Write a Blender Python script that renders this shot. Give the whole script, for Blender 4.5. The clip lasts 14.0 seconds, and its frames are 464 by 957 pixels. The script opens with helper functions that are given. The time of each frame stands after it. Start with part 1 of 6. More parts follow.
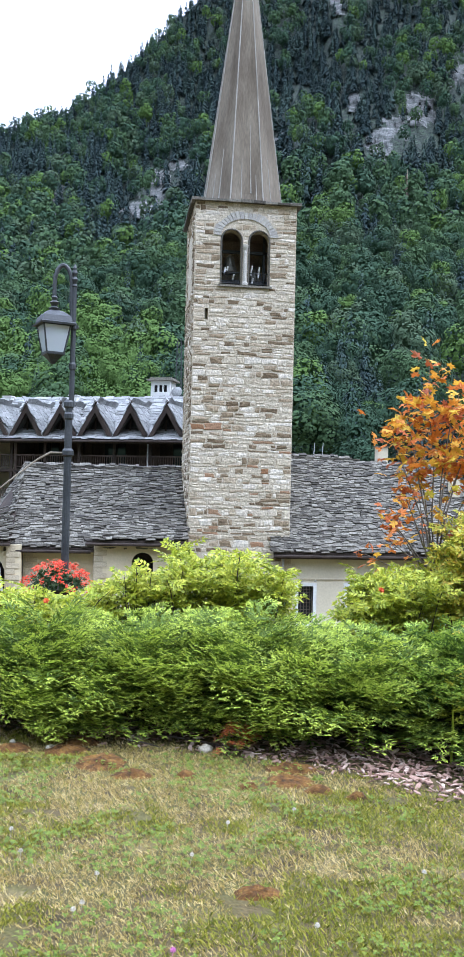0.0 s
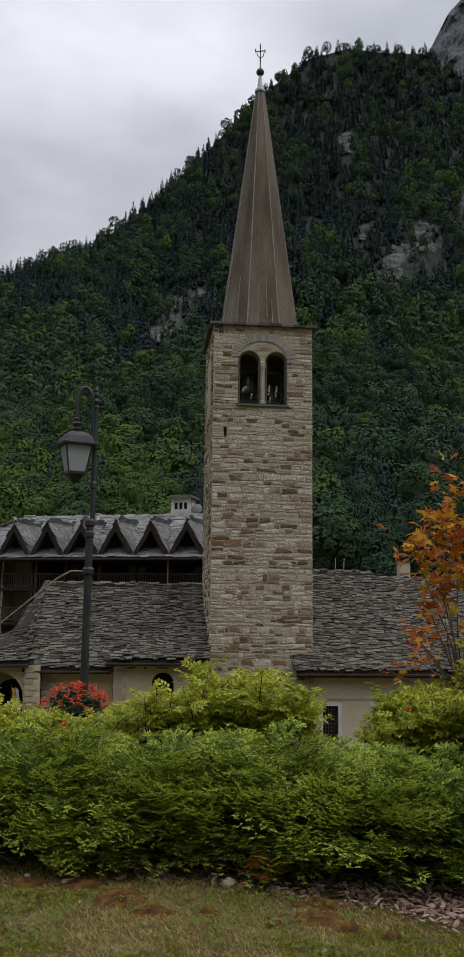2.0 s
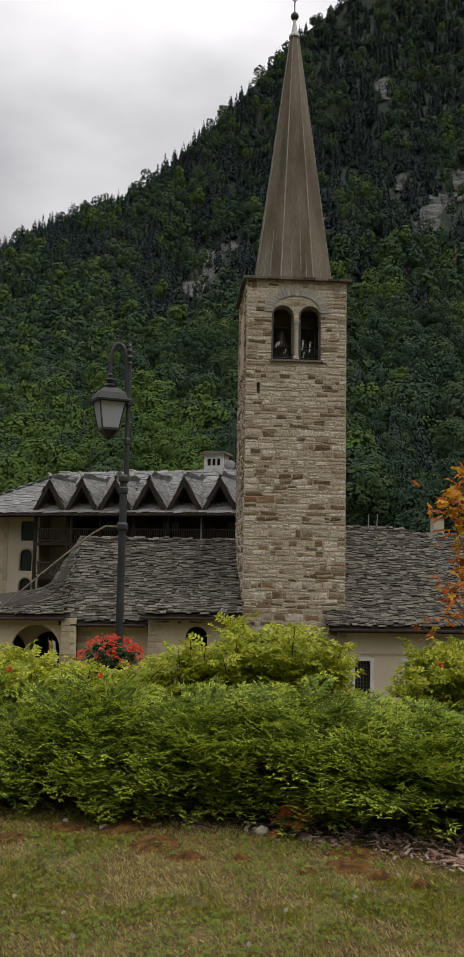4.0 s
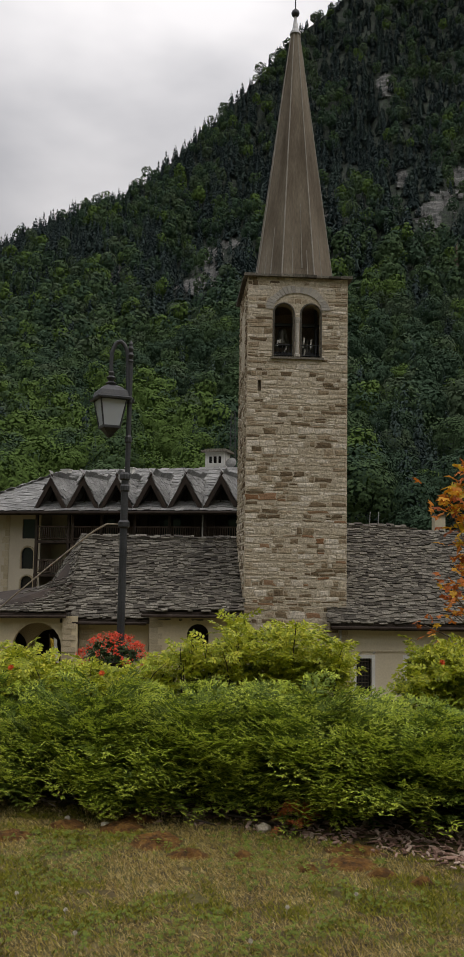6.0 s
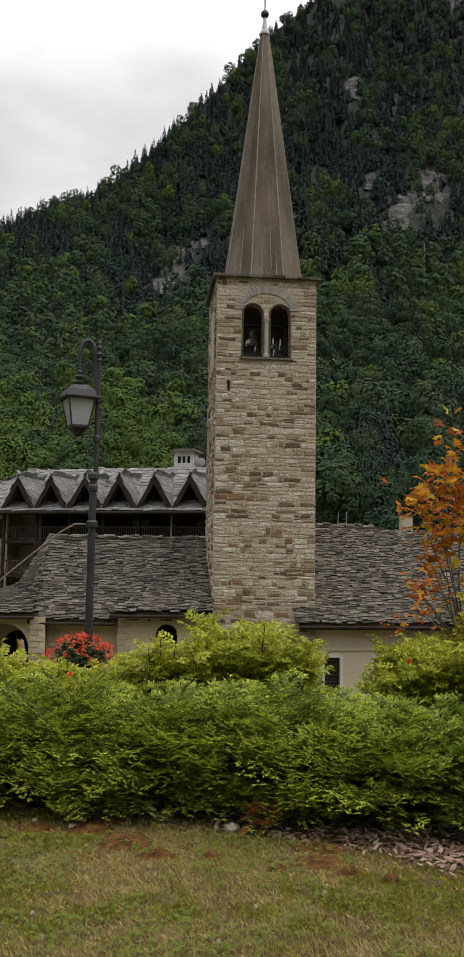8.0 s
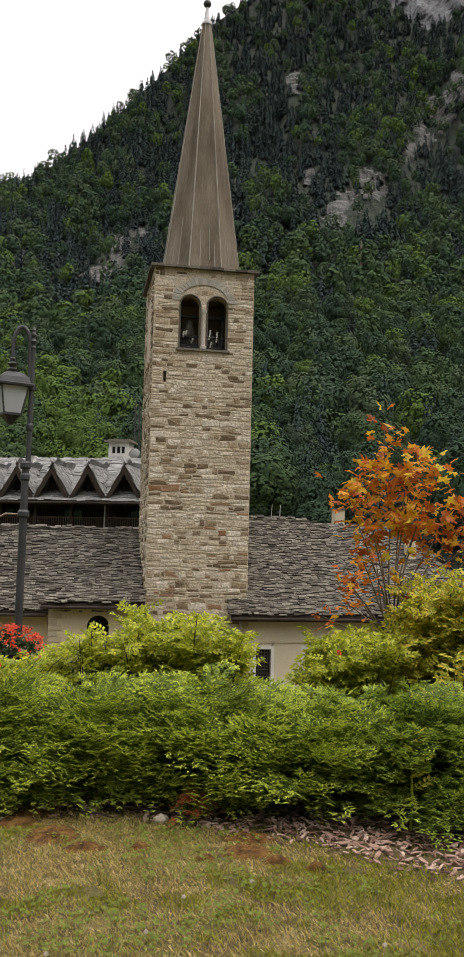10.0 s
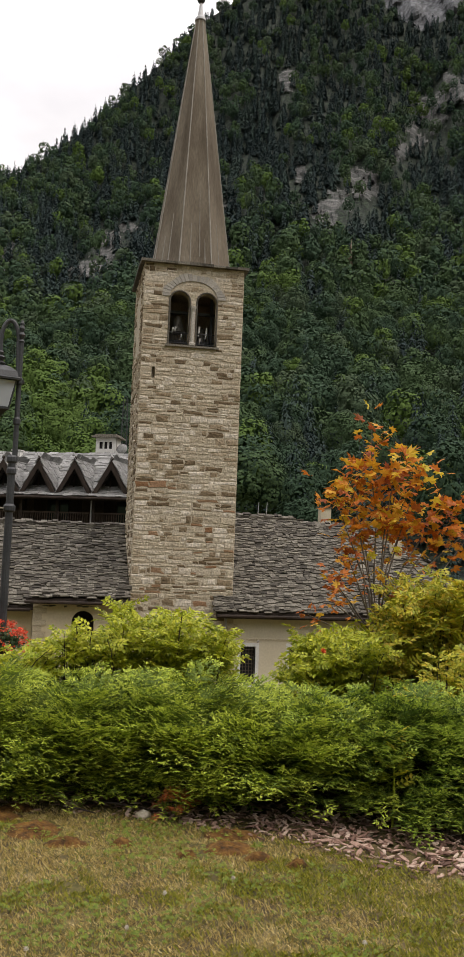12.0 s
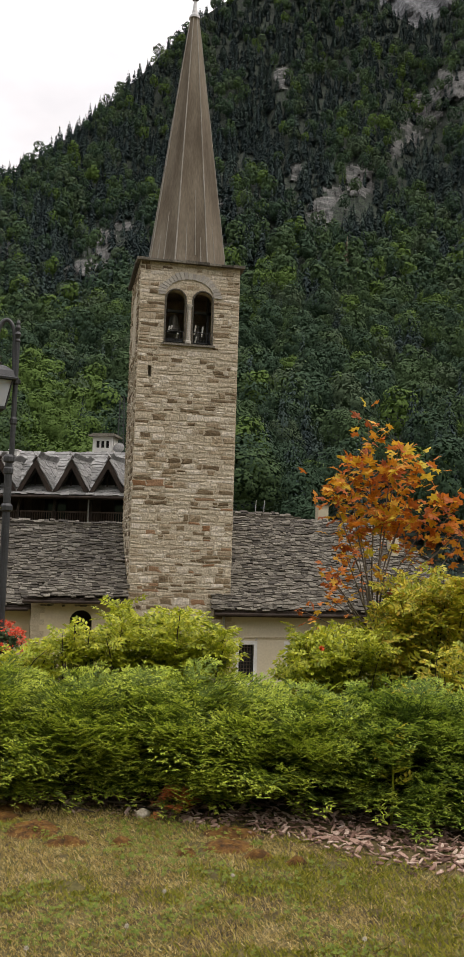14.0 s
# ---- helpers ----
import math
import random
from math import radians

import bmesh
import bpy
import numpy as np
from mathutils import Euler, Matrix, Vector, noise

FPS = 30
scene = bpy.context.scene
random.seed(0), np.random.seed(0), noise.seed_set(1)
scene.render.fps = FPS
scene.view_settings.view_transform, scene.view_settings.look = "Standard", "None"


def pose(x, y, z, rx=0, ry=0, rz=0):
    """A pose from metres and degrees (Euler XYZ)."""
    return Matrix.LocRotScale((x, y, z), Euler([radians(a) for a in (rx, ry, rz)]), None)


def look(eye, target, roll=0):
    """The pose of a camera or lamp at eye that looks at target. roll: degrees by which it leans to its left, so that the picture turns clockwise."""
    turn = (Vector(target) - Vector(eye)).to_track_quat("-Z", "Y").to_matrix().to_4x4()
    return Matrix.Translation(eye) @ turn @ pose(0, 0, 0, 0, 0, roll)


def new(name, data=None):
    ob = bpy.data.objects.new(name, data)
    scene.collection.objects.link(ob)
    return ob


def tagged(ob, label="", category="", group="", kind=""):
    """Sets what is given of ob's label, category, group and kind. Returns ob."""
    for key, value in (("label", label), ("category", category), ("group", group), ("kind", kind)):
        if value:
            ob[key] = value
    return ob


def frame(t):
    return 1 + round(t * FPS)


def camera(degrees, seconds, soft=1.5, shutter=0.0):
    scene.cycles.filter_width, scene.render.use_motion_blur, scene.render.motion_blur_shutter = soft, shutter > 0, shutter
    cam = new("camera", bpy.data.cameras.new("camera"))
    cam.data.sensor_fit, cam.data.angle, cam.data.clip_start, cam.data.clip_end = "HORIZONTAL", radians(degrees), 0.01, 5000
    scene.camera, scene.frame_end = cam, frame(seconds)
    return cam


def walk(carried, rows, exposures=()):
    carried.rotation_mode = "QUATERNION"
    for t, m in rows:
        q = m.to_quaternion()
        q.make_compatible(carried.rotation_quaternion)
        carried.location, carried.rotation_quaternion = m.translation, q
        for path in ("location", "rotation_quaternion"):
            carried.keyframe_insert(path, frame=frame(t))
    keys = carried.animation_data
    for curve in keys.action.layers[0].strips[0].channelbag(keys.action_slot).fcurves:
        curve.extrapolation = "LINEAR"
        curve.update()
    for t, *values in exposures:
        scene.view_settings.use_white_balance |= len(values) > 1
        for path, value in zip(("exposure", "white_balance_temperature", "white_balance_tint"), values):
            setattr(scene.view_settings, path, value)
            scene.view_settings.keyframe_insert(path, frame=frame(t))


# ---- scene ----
cam = camera(30.04, 14.0)
EYE = (0, 0, 1.6)
PATH = [
    (0.0, pose(*EYE, 91.086, -1.356, -7.505)),
    (0.5, pose(*EYE, 90.771, -1.327, -6.861)),
    (0.8, pose(*EYE, 90.850, -1.320, -6.845)),
    (1.0, pose(*EYE, 93.262, -1.311, -6.835)),
    (1.2, pose(*EYE, 98.900, -1.000, -6.700)),
    (1.5, pose(*EYE, 99.114, -0.850, -6.558)),
    (2.0, pose(*EYE, 98.759, -0.726, -6.116)),
    (2.5, pose(*EYE, 97.992, -0.695, -5.003)),
    (3.0, pose(*EYE, 96.622, -0.955, -4.060)),
    (5.5, pose(*EYE, 95.601, -1.030, -3.892)),
    (6.0, pose(*EYE, 95.664, -0.971, -3.861)),
    (6.5, pose(*EYE, 95.600, -0.981, -4.062)),
    (7.0, pose(*EYE, 95.737, -0.787, -4.388)),
    (7.5, pose(*EYE, 95.785, -0.512, -4.380)),
    (8.0, pose(*EYE, 95.695, -0.844, -5.919)),
    (8.5, pose(*EYE, 95.485, -1.043, -7.741)),
    (8.7, pose(*EYE, 95.470, -1.050, -8.070)),
    (10.8, pose(*EYE, 95.142, -1.640, -11.120)),
    (11.0, pose(*EYE, 95.142, -1.681, -11.154)),
    (11.5, pose(*EYE, 95.158, -1.887, -11.182)),
    (12.0, pose(*EYE, 95.078, -2.120, -11.238)),
    (12.5, pose(*EYE, 95.128, -2.133, -11.341)),
    (13.0, pose(*EYE, 94.996, -1.996, -11.380)),
    (13.5, pose(*EYE, 94.987, -1.973, -11.443)),
    (14.0, pose(*EYE, 94.966, -1.743, -11.393)),
]
EXPOSURES = [
    (0.0, 1.48, 5250, 13), (0.5, 0.92, 5600, 14), (0.8, 0.75, 5800, 14), (1.0, 0.15, 6000, 14), (1.2, -0.75, 6200, 14), (2.0, -0.5, 6400, 13),
    (3.0, -0.18, 6800, 12), (5.5, -0.30, 6900, 13), (7.5, -0.2, 6950, 13), (8.5, 0.22, 7000, 13), (11.0, 0.48, 7100, 15), (11.6, 0.45, 7100, 15), (12.4, 0.28, 7100, 15), (14.0, 0.34, 7100, 15),
]
walk(cam, PATH, EXPOSURES)

# ---- sky and sun: bright overcast ----
world = bpy.data.worlds.new("world")
scene.world = world
world.use_nodes = True
wn, wl = world.node_tree.nodes, world.node_tree.links
wn.clear()
w_out, w_bg = wn.new("ShaderNodeOutputWorld"), wn.new("ShaderNodeBackground")
w_sky = wn.new("ShaderNodeTexSky")
w_sky.sky_type, w_sky.sun_disc = "NISHITA", False
w_sky.sun_elevation, w_sky.sun_rotation = radians(57), radians(117)
w_tc, w_map = wn.new("ShaderNodeTexCoord"), wn.new("ShaderNodeMapping")
w_map.inputs["Scale"].default_value = (1.0, 1.0, 2.2)
w_noise, w_ramp = wn.new("ShaderNodeTexNoise"), wn.new("ShaderNodeValToRGB")
w_noise.inputs["Scale"].default_value, w_noise.inputs["Detail"].default_value = 2.3, 5
w_noise.inputs["Roughness"].default_value = 0.45
w_ramp.color_ramp.elements[0].position, w_ramp.color_ramp.elements[0].color = 0.36, (4.0, 4.25, 4.7, 1)
w_ramp.color_ramp.elements[1].position, w_ramp.color_ramp.elements[1].color = 0.62, (8.9, 9.1, 9.5, 1)
# an overcast sky is brightest overhead
w_sep, w_grad, w_scale = wn.new("ShaderNodeSeparateXYZ"), wn.new("ShaderNodeMapRange"), wn.new("ShaderNodeVectorMath")
w_scale.operation = "SCALE"
w_grad.inputs[1].default_value, w_grad.inputs[2].default_value = 0.25, 1.0
w_grad.inputs[3].default_value, w_grad.inputs[4].default_value = 0.66, 2.6
wl.new(w_tc.outputs["Generated"], w_sep.inputs[0])
wl.new(w_sep.outputs["Z"], w_grad.inputs[0])
w_mix = wn.new("ShaderNodeMixRGB")
w_mix.inputs[0].default_value = 0.9
wl.new(w_tc.outputs["Generated"], w_map.inputs["Vector"])
wl.new(w_map.outputs[0], w_noise.inputs["Vector"])
wl.new(w_noise.outputs[0], w_ramp.inputs[0])
wl.new(w_sky.outputs[0], w_mix.inputs[1])
wl.new(w_ramp.outputs[0], w_scale.inputs[0])
wl.new(w_grad.outputs[0], w_scale.inputs["Scale"])
wl.new(w_scale.outputs[0], w_mix.inputs[2])
wl.new(w_mix.outputs[0], w_bg.inputs["Color"])
w_bg.inputs["Strength"].default_value = 0.10
wl.new(w_bg.outputs[0], w_out.inputs["Surface"])

sun = new("sun", bpy.data.lights.new("sun", "SUN"))
sun.data.energy, sun.data.angle, sun.data.color = 1.3, radians(45), (1.0, 0.97, 0.92)
sun.matrix_world = look((62, -32, 107), (0, 0, 0))

# ---- materials ----
def mat(name, cols, scale=2.0, rough=0.85, bump=0.3, bscale=30.0, rnd="", rmix=0.5, metal=0.0, fine=0.25, stretch=(1, 1, 1), spec=0.3, thin=0.0):
    """A noise-coloured surface. cols: ramp colours; rnd: 'object' or 'island' adds variation from piece to piece."""
    m = bpy.data.materials.new(name)
    m.use_nodes = True
    n, l = m.node_tree.nodes, m.node_tree.links
    b = n["Principled BSDF"]
    geo, mp = n.new("ShaderNodeNewGeometry"), n.new("ShaderNodeMapping")
    mp.inputs["Scale"].default_value = stretch
    l.new(geo.outputs["Position"], mp.inputs["Vector"])
    big, small = n.new("ShaderNodeTexNoise"), n.new("ShaderNodeTexNoise")
    big.inputs["Scale"].default_value, big.inputs["Detail"].default_value = scale, 4
    small.inputs["Scale"].default_value, small.inputs["Detail"].default_value = bscale, 4
    l.new(mp.outputs[0], big.inputs["Vector"])
    l.new(mp.outputs[0], small.inputs["Vector"])
    ramp = n.new("ShaderNodeValToRGB")
    el = ramp.color_ramp.elements
    while len(el) < len(cols):
        el.new(0.5)
    lo, hi = (0.3, 0.7) if not rnd else (0.15, 0.85)
    for i, c in enumerate(cols):
        el[i].position = lo + (hi - lo) * i / max(1, len(cols) - 1)
        el[i].color = (*c, 1)
    if rnd:
        src = n.new("ShaderNodeObjectInfo").outputs["Random"] if rnd == "object" else geo.outputs["Random Per Island"]
        mx = n.new("ShaderNodeMix")
        mx.inputs[0].default_value = rmix
        l.new(big.outputs[0], mx.inputs[2])
        l.new(src, mx.inputs[3])
        l.new(mx.outputs[0], ramp.inputs[0])
    else:
        l.new(big.outputs[0], ramp.inputs[0])
    mr = n.new("ShaderNodeMapRange")
    mr.inputs[1].default_value, mr.inputs[2].default_value = 0.3, 0.7
    mr.inputs[3].default_value, mr.inputs[4].default_value = 1 - fine, 1 + fine
    l.new(small.outputs[0], mr.inputs[0])
    mul = n.new("ShaderNodeVectorMath")
    mul.operation = "SCALE"
    l.new(ramp.outputs[0], mul.inputs[0])
    l.new(mr.outputs[0], mul.inputs["Scale"])
    l.new(mul.outputs[0], b.inputs["Base Color"])
    b.inputs["Roughness"].default_value, b.inputs["Metallic"].default_value = rough, metal
    b.inputs["Specular IOR Level"].default_value = spec
    if bump:
        bp = n.new("ShaderNodeBump")
        bp.inputs["Strength"].default_value, bp.inputs["Distance"].default_value = bump, 0.5 / bscale
        l.new(small.outputs[0], bp.inputs["Height"])
        l.new(bp.outputs[0], b.inputs["Normal"])
    if thin:
        tr, add = n.new("ShaderNodeBsdfTranslucent"), n.new("ShaderNodeMixShader")
        add.inputs[0].default_value = thin
        l.new(mul.outputs[0], tr.inputs["Color"])
        l.new(b.outputs[0], add.inputs[1])
        l.new(tr.outputs[0], add.inputs[2])
        l.new(add.outputs[0], n["Material Output"].inputs["Surface"])
    return m


M_STONE = mat("granite_stone", [(0.14, 0.10, 0.058), (0.27, 0.205, 0.13), (0.39, 0.32, 0.225), (0.45, 0.385, 0.285), (0.48, 0.415, 0.31), (0.50, 0.435, 0.33), (0.53, 0.465, 0.365), (0.60, 0.54, 0.45)], 2.4, 0.9, 0.8, 11, "object", 0.8, fine=0.32)
M_STONE_I = mat("granite_rubble", [(0.14, 0.10, 0.058), (0.27, 0.205, 0.13), (0.39, 0.32, 0.225), (0.45, 0.385, 0.285), (0.48, 0.415, 0.31), (0.50, 0.435, 0.33), (0.53, 0.465, 0.365), (0.60, 0.54, 0.45)], 2.4, 0.9, 0.8, 11, "island", 0.8, fine=0.32)
M_RUST = mat("rusty_stone", [(0.22, 0.11, 0.05), (0.32, 0.19, 0.11), (0.26, 0.17, 0.10)], 2.5, 0.9, 0.5, 16, "object", 0.6)
M_MORTAR = mat("lime_mortar", [(0.40, 0.34, 0.25), (0.54, 0.475, 0.37)], 3, 0.95, 0.7, 14, fine=0.25)
M_VOUSS = mat("arch_stone", [(0.33, 0.31, 0.28), (0.46, 0.43, 0.38)], 2, 0.9, 0.4, 20, "object", 0.6)
M_SLATE = mat("slate_slab", [(0.034, 0.029, 0.022), (0.080, 0.071, 0.056), (0.125, 0.113, 0.090), (0.19, 0.175, 0.143)], 0.7, 0.8, 0.7, 14, "object", 0.7, fine=0.45)
M_SLATE_I = mat("slate_roofing", [(0.034, 0.029, 0.022), (0.080, 0.071, 0.056), (0.125, 0.113, 0.090), (0.19, 0.175, 0.143)], 0.7, 0.8, 0.7, 14, "island", 0.7, fine=0.45)
M_HSLATE = mat("grey_slate", [(0.13, 0.13, 0.127), (0.21, 0.21, 0.203), (0.31, 0.31, 0.30)], 0.6, 0.8, 0.4, 10, "island", 0.5, fine=0.25)
M_SPIRE = mat("weathered_render", [(0.088, 0.069, 0.048), (0.158, 0.130, 0.095), (0.23, 0.197, 0.152)], 1.1, 0.9, 0.35, 18, stretch=(1, 1, 0.12), fine=0.18)
M_STREAK = mat("pale_streak", [(0.24, 0.22, 0.19), (0.33, 0.31, 0.28)], 3, 0.9, 0.3, 18, stretch=(1, 1, 0.1))
M_PLASTER = mat("cream_plaster", [(0.58, 0.49, 0.33), (0.66, 0.57, 0.40)], 0.5, 0.9, 0.15, 12, fine=0.06)
M_PLASTER_W = mat("pale_plaster", [(0.58, 0.51, 0.37), (0.66, 0.59, 0.45)], 0.5, 0.9, 0.15, 12, fine=0.06)
M_QUOIN = mat("tan_quoin", [(0.40, 0.33, 0.22), (0.54, 0.46, 0.33)], 1.5, 0.9, 0.4, 20, "object", 0.6)
M_WOOD = mat("dark_timber", [(0.022, 0.015, 0.011), (0.05, 0.035, 0.026)], 2, 0.75, 0.4, 20, stretch=(1, 1, 0.3))
# Near black for unlit insides: their shade is put into the colour.
M_DARK = mat("unlit_interior", [(0.012, 0.011, 0.010), (0.03, 0.028, 0.025)], 2, 0.9, 0.2, 10)
M_IRON = mat("black_iron", [(0.025, 0.027, 0.03), (0.045, 0.047, 0.05)], 4, 0.5, 0.2, 40, spec=0.5)
M_BRONZE = mat("bell_bronze", [(0.10, 0.095, 0.075), (0.19, 0.18, 0.15)], 5, 0.5, 0.2, 30, metal=0.4)
M_TIN = mat("zinc_sheet", [(0.34, 0.34, 0.34), (0.46, 0.46, 0.46)], 3, 0.5, 0.1, 20, metal=0.5)
M_WHITE = mat("white_paint", [(0.62, 0.61, 0.58), (0.74, 0.73, 0.70)], 1, 0.7, 0.1, 20, fine=0.08)
M_LATTICE = mat("window_iron", [(0.06, 0.045, 0.035), (0.10, 0.08, 0.065)], 4, 0.6, 0.2, 40)


def glass(name, tint):
    m = bpy.data.materials.new(name)
    m.use_nodes = True
    b = m.node_tree.nodes["Principled BSDF"]
    b.inputs["Base Color"].default_value = (*tint, 1)
    b.inputs["Roughness"].default_value, b.inputs["Specular IOR Level"].default_value = 0.08, 0.6
    return m


M_GLASS = glass("window_glass", (0.02, 0.022, 0.025))


# ---- mesh helpers ----
def finish(name, bm, material):
    me = bpy.data.meshes.new(name)
    bmesh.ops.recalc_face_normals(bm, faces=bm.faces[:])
    bm.to_mesh(me)
    bm.free()
    for m in material if isinstance(material, (list, tuple)) else [material]:
        me.materials.append(m)
    return me


def part(name, bm, material, parent, label=""):
    """Links a bmesh as one mesh object under a thing or a part."""
    ob = new(name, bm if isinstance(bm, bpy.types.Mesh) else finish(name, bm, material))
    if parent:
        ob.parent = parent
        ob.matrix_parent_inverse = parent.matrix_basis.inverted() if parent.parent is None else Matrix()
    return tagged(ob, label)


def thing(name, label, category, at=(0, 0, 0), group="", kind=""):
    ob = new(name)
    ob.matrix_basis = Matrix.Translation(at)
    return tagged(ob, label, category, group, kind)


def box(bm, x0, x1, y0, y1, z0, z1, m=None):
    vs = [bm.verts.new((x, y, z)) for x in (x0, x1) for y in (y0, y1) for z in (z0, z1)]
    if m is not None:
        for v in vs:
            v.co = m @ v.co
    for f in ((0, 1, 3, 2), (4, 6, 7, 5), (0, 4, 5, 1), (2, 3, 7, 6), (0, 2, 6, 4), (1, 5, 7, 3)):
        bm.faces.new([vs[i] for i in f])
    return vs


def prism(bm, pts, y0, y1, m=None):
    """A convex outline in x and z, made solid from y0 to y1."""
    a = [bm.verts.new((x, y0, z)) for x, z in pts]
    b = [bm.verts.new((x, y1, z)) for x, z in pts]
    if m is not None:
        for v in a + b:
            v.co = m @ v.co
    bm.faces.new(a)
    bm.faces.new(b[::-1])
    for i in range(len(pts)):
        j = (i + 1) % len(pts)
        bm.faces.new((a[j], a[i], b[i], b[j]))


def pierced(bm, x0, x1, z0, z1, y0, y1, holes, m=None):
    """A wall with openings (x left, x right, sill, spring line, rise of the arch), left to right."""
    x = x0
    for a, b, zs, zt, rise in holes:
        if a > x:
            prism(bm, [(x, z0), (a, z0), (a, z1), (x, z1)], y0, y1, m)
        if zs > z0:
            prism(bm, [(a, z0), (b, z0), (b, zs), (a, zs)], y0, y1, m)
        k = 12 if rise else 1
        c, h = (a + b) / 2, (b - a) / 2
        for i in range(k):
            u, v = -math.cos(math.pi * i / k), -math.cos(math.pi * (i + 1) / k)
            pu, pv = zt + rise * math.sqrt(max(0, 1 - u * u)), zt + rise * math.sqrt(max(0, 1 - v * v))
            prism(bm, [(c + h * u, pu), (c + h * v, pv), (c + h * v, z1), (c + h * u, z1)], y0, y1, m)
        x = b
    if x < x1:
        prism(bm, [(x, z0), (x1, z0), (x1, z1), (x, z1)], y0, y1, m)
    bmesh.ops.remove_doubles(bm, verts=bm.verts[:], dist=1e-4)


def rod(bm, pts, radii, sides=8):
    """A tube along points, with a radius at each."""
    rings = []
    pts = [Vector(p) for p in pts]
    for i, p in enumerate(pts):
        d = (pts[min(i + 1, len(pts) - 1)] - pts[max(i - 1, 0)]).normalized()
        u = d.cross(Vector((0.31, 0.87, 0.39))).normalized()
        w = d.cross(u)
        r = float(radii[i] if isinstance(radii, (list, tuple)) else radii)
        rings.append([bm.verts.new(p + r * (u * math.cos(2 * math.pi * k / sides) + w * math.sin(2 * math.pi * k / sides))) for k in range(sides)])
    for a, b in zip(rings, rings[1:]):
        for k in range(sides):
            bm.faces.new((a[k], a[(k + 1) % sides], b[(k + 1) % sides], b[k]))
    bm.faces.new(rings[0][::-1])
    bm.faces.new(rings[-1])


def lathe(bm, profile, at=(0, 0, 0), sides=16, turn=0.0, smooth=False):
    """A turned body: (radius, height) pairs about a vertical axis."""
    rings = []
    for r, z in profile:
        rings.append([bm.verts.new((at[0] + r * math.cos(2 * math.pi * (k + turn) / sides), at[1] + r * math.sin(2 * math.pi * (k + turn) / sides), at[2] + z)) for k in range(sides)])
    for a, b in zip(rings, rings[1:]):
        for k in range(sides):
            f = bm.faces.new((a[k], a[(k + 1) % sides], b[(k + 1) % sides], b[k]))
            f.smooth = smooth
    bm.faces.new(rings[0][::-1])
    bm.faces.new(rings[-1])


def arrays(name, verts, faces, materials, index=None, soft=False):
    """A mesh from arrays; all faces have the same number of corners."""
    me = bpy.data.meshes.new(name)
    verts, faces = np.asarray(verts, np.float32), np.asarray(faces, np.int32)
    nf, k = faces.shape
    me.vertices.add(len(verts))
    me.vertices.foreach_set("co", verts.ravel())
    me.loops.add(nf * k)
    me.loops.foreach_set("vertex_index", faces.ravel())
    me.polygons.add(nf)
    me.polygons.foreach_set("loop_start", np.arange(nf, dtype=np.int32) * k)
    me.polygons.foreach_set("loop_total", np.full(nf, k, np.int32))
    for m in materials:
        me.materials.append(m)
    if index is not None:
        me.polygons.foreach_set("material_index", np.asarray(index, np.int32))
    me.update(calc_edges=True)
    if not soft:
        me.shade_flat()
    return me


def scatter(verts, faces, mats):
    """Copies of one small mesh at many 4 x 4 poses, as arrays."""
    v = np.concatenate([verts, np.ones((len(verts), 1))], 1)
    out = np.einsum("nij,kj->nki", mats, v)[:, :, :3].reshape(-1, 3)
    f = (faces[None] + (np.arange(len(mats)) * len(verts))[:, None, None]).reshape(-1, faces.shape[1])
    return out, f


def join(sets):
    vs, fs, n = [], [], 0
    for v, f in sets:
        vs.append(v)
        fs.append(f + n)
        n += len(v)
    return np.concatenate(vs), np.concatenate(fs)


def frames(p, d, up, s):
    """Poses with local y along d and local z near up, scaled by s."""
    d = d / np.linalg.norm(d, axis=1, keepdims=True)
    x = np.cross(d, up)
    x /= np.linalg.norm(x, axis=1, keepdims=True) + 1e-9
    z = np.cross(x, d)
    m = np.zeros((len(p), 4, 4))
    s = np.asarray(s).reshape(-1, 1)
    m[:, :3, 0], m[:, :3, 1], m[:, :3, 2], m[:, :3, 3], m[:, 3, 3] = x * s, d * s, z * s, p, 1
    return m


# ---- land ----
rng = np.random.default_rng(7)


def vnoise(x, y, seed=0):
    """Smooth value noise between 0 and 1 on arrays."""
    xi, yi = np.floor(x).astype(np.int64), np.floor(y).astype(np.int64)
    fx, fy = x - xi, y - yi
    fx, fy = fx * fx * (3 - 2 * fx), fy * fy * (3 - 2 * fy)

    def h(a, b):
        n = (a * 374761393 + b * 668265263 + seed * 974711) & 0x7FFFFFFF
        n = ((n ^ (n >> 13)) * 1274126177) & 0x7FFFFFFF
        return ((n ^ (n >> 16)) & 0xFFFF) / 65535.0

    return (h(xi, yi) * (1 - fx) + h(xi + 1, yi) * fx) * (1 - fy) + (h(xi, yi + 1) * (1 - fx) + h(xi + 1, yi + 1) * fx) * fy


def fbm(x, y, seed=0, octaves=4):
    return sum(vnoise(x * 2 ** o, y * 2 ** o, seed + o) * 0.5 ** (o + 1) for o in range(octaves))


def smooth(a, b, x):
    t = np.clip((x - a) / (b - a), 0, 1)
    return t * t * (3 - 2 * t)


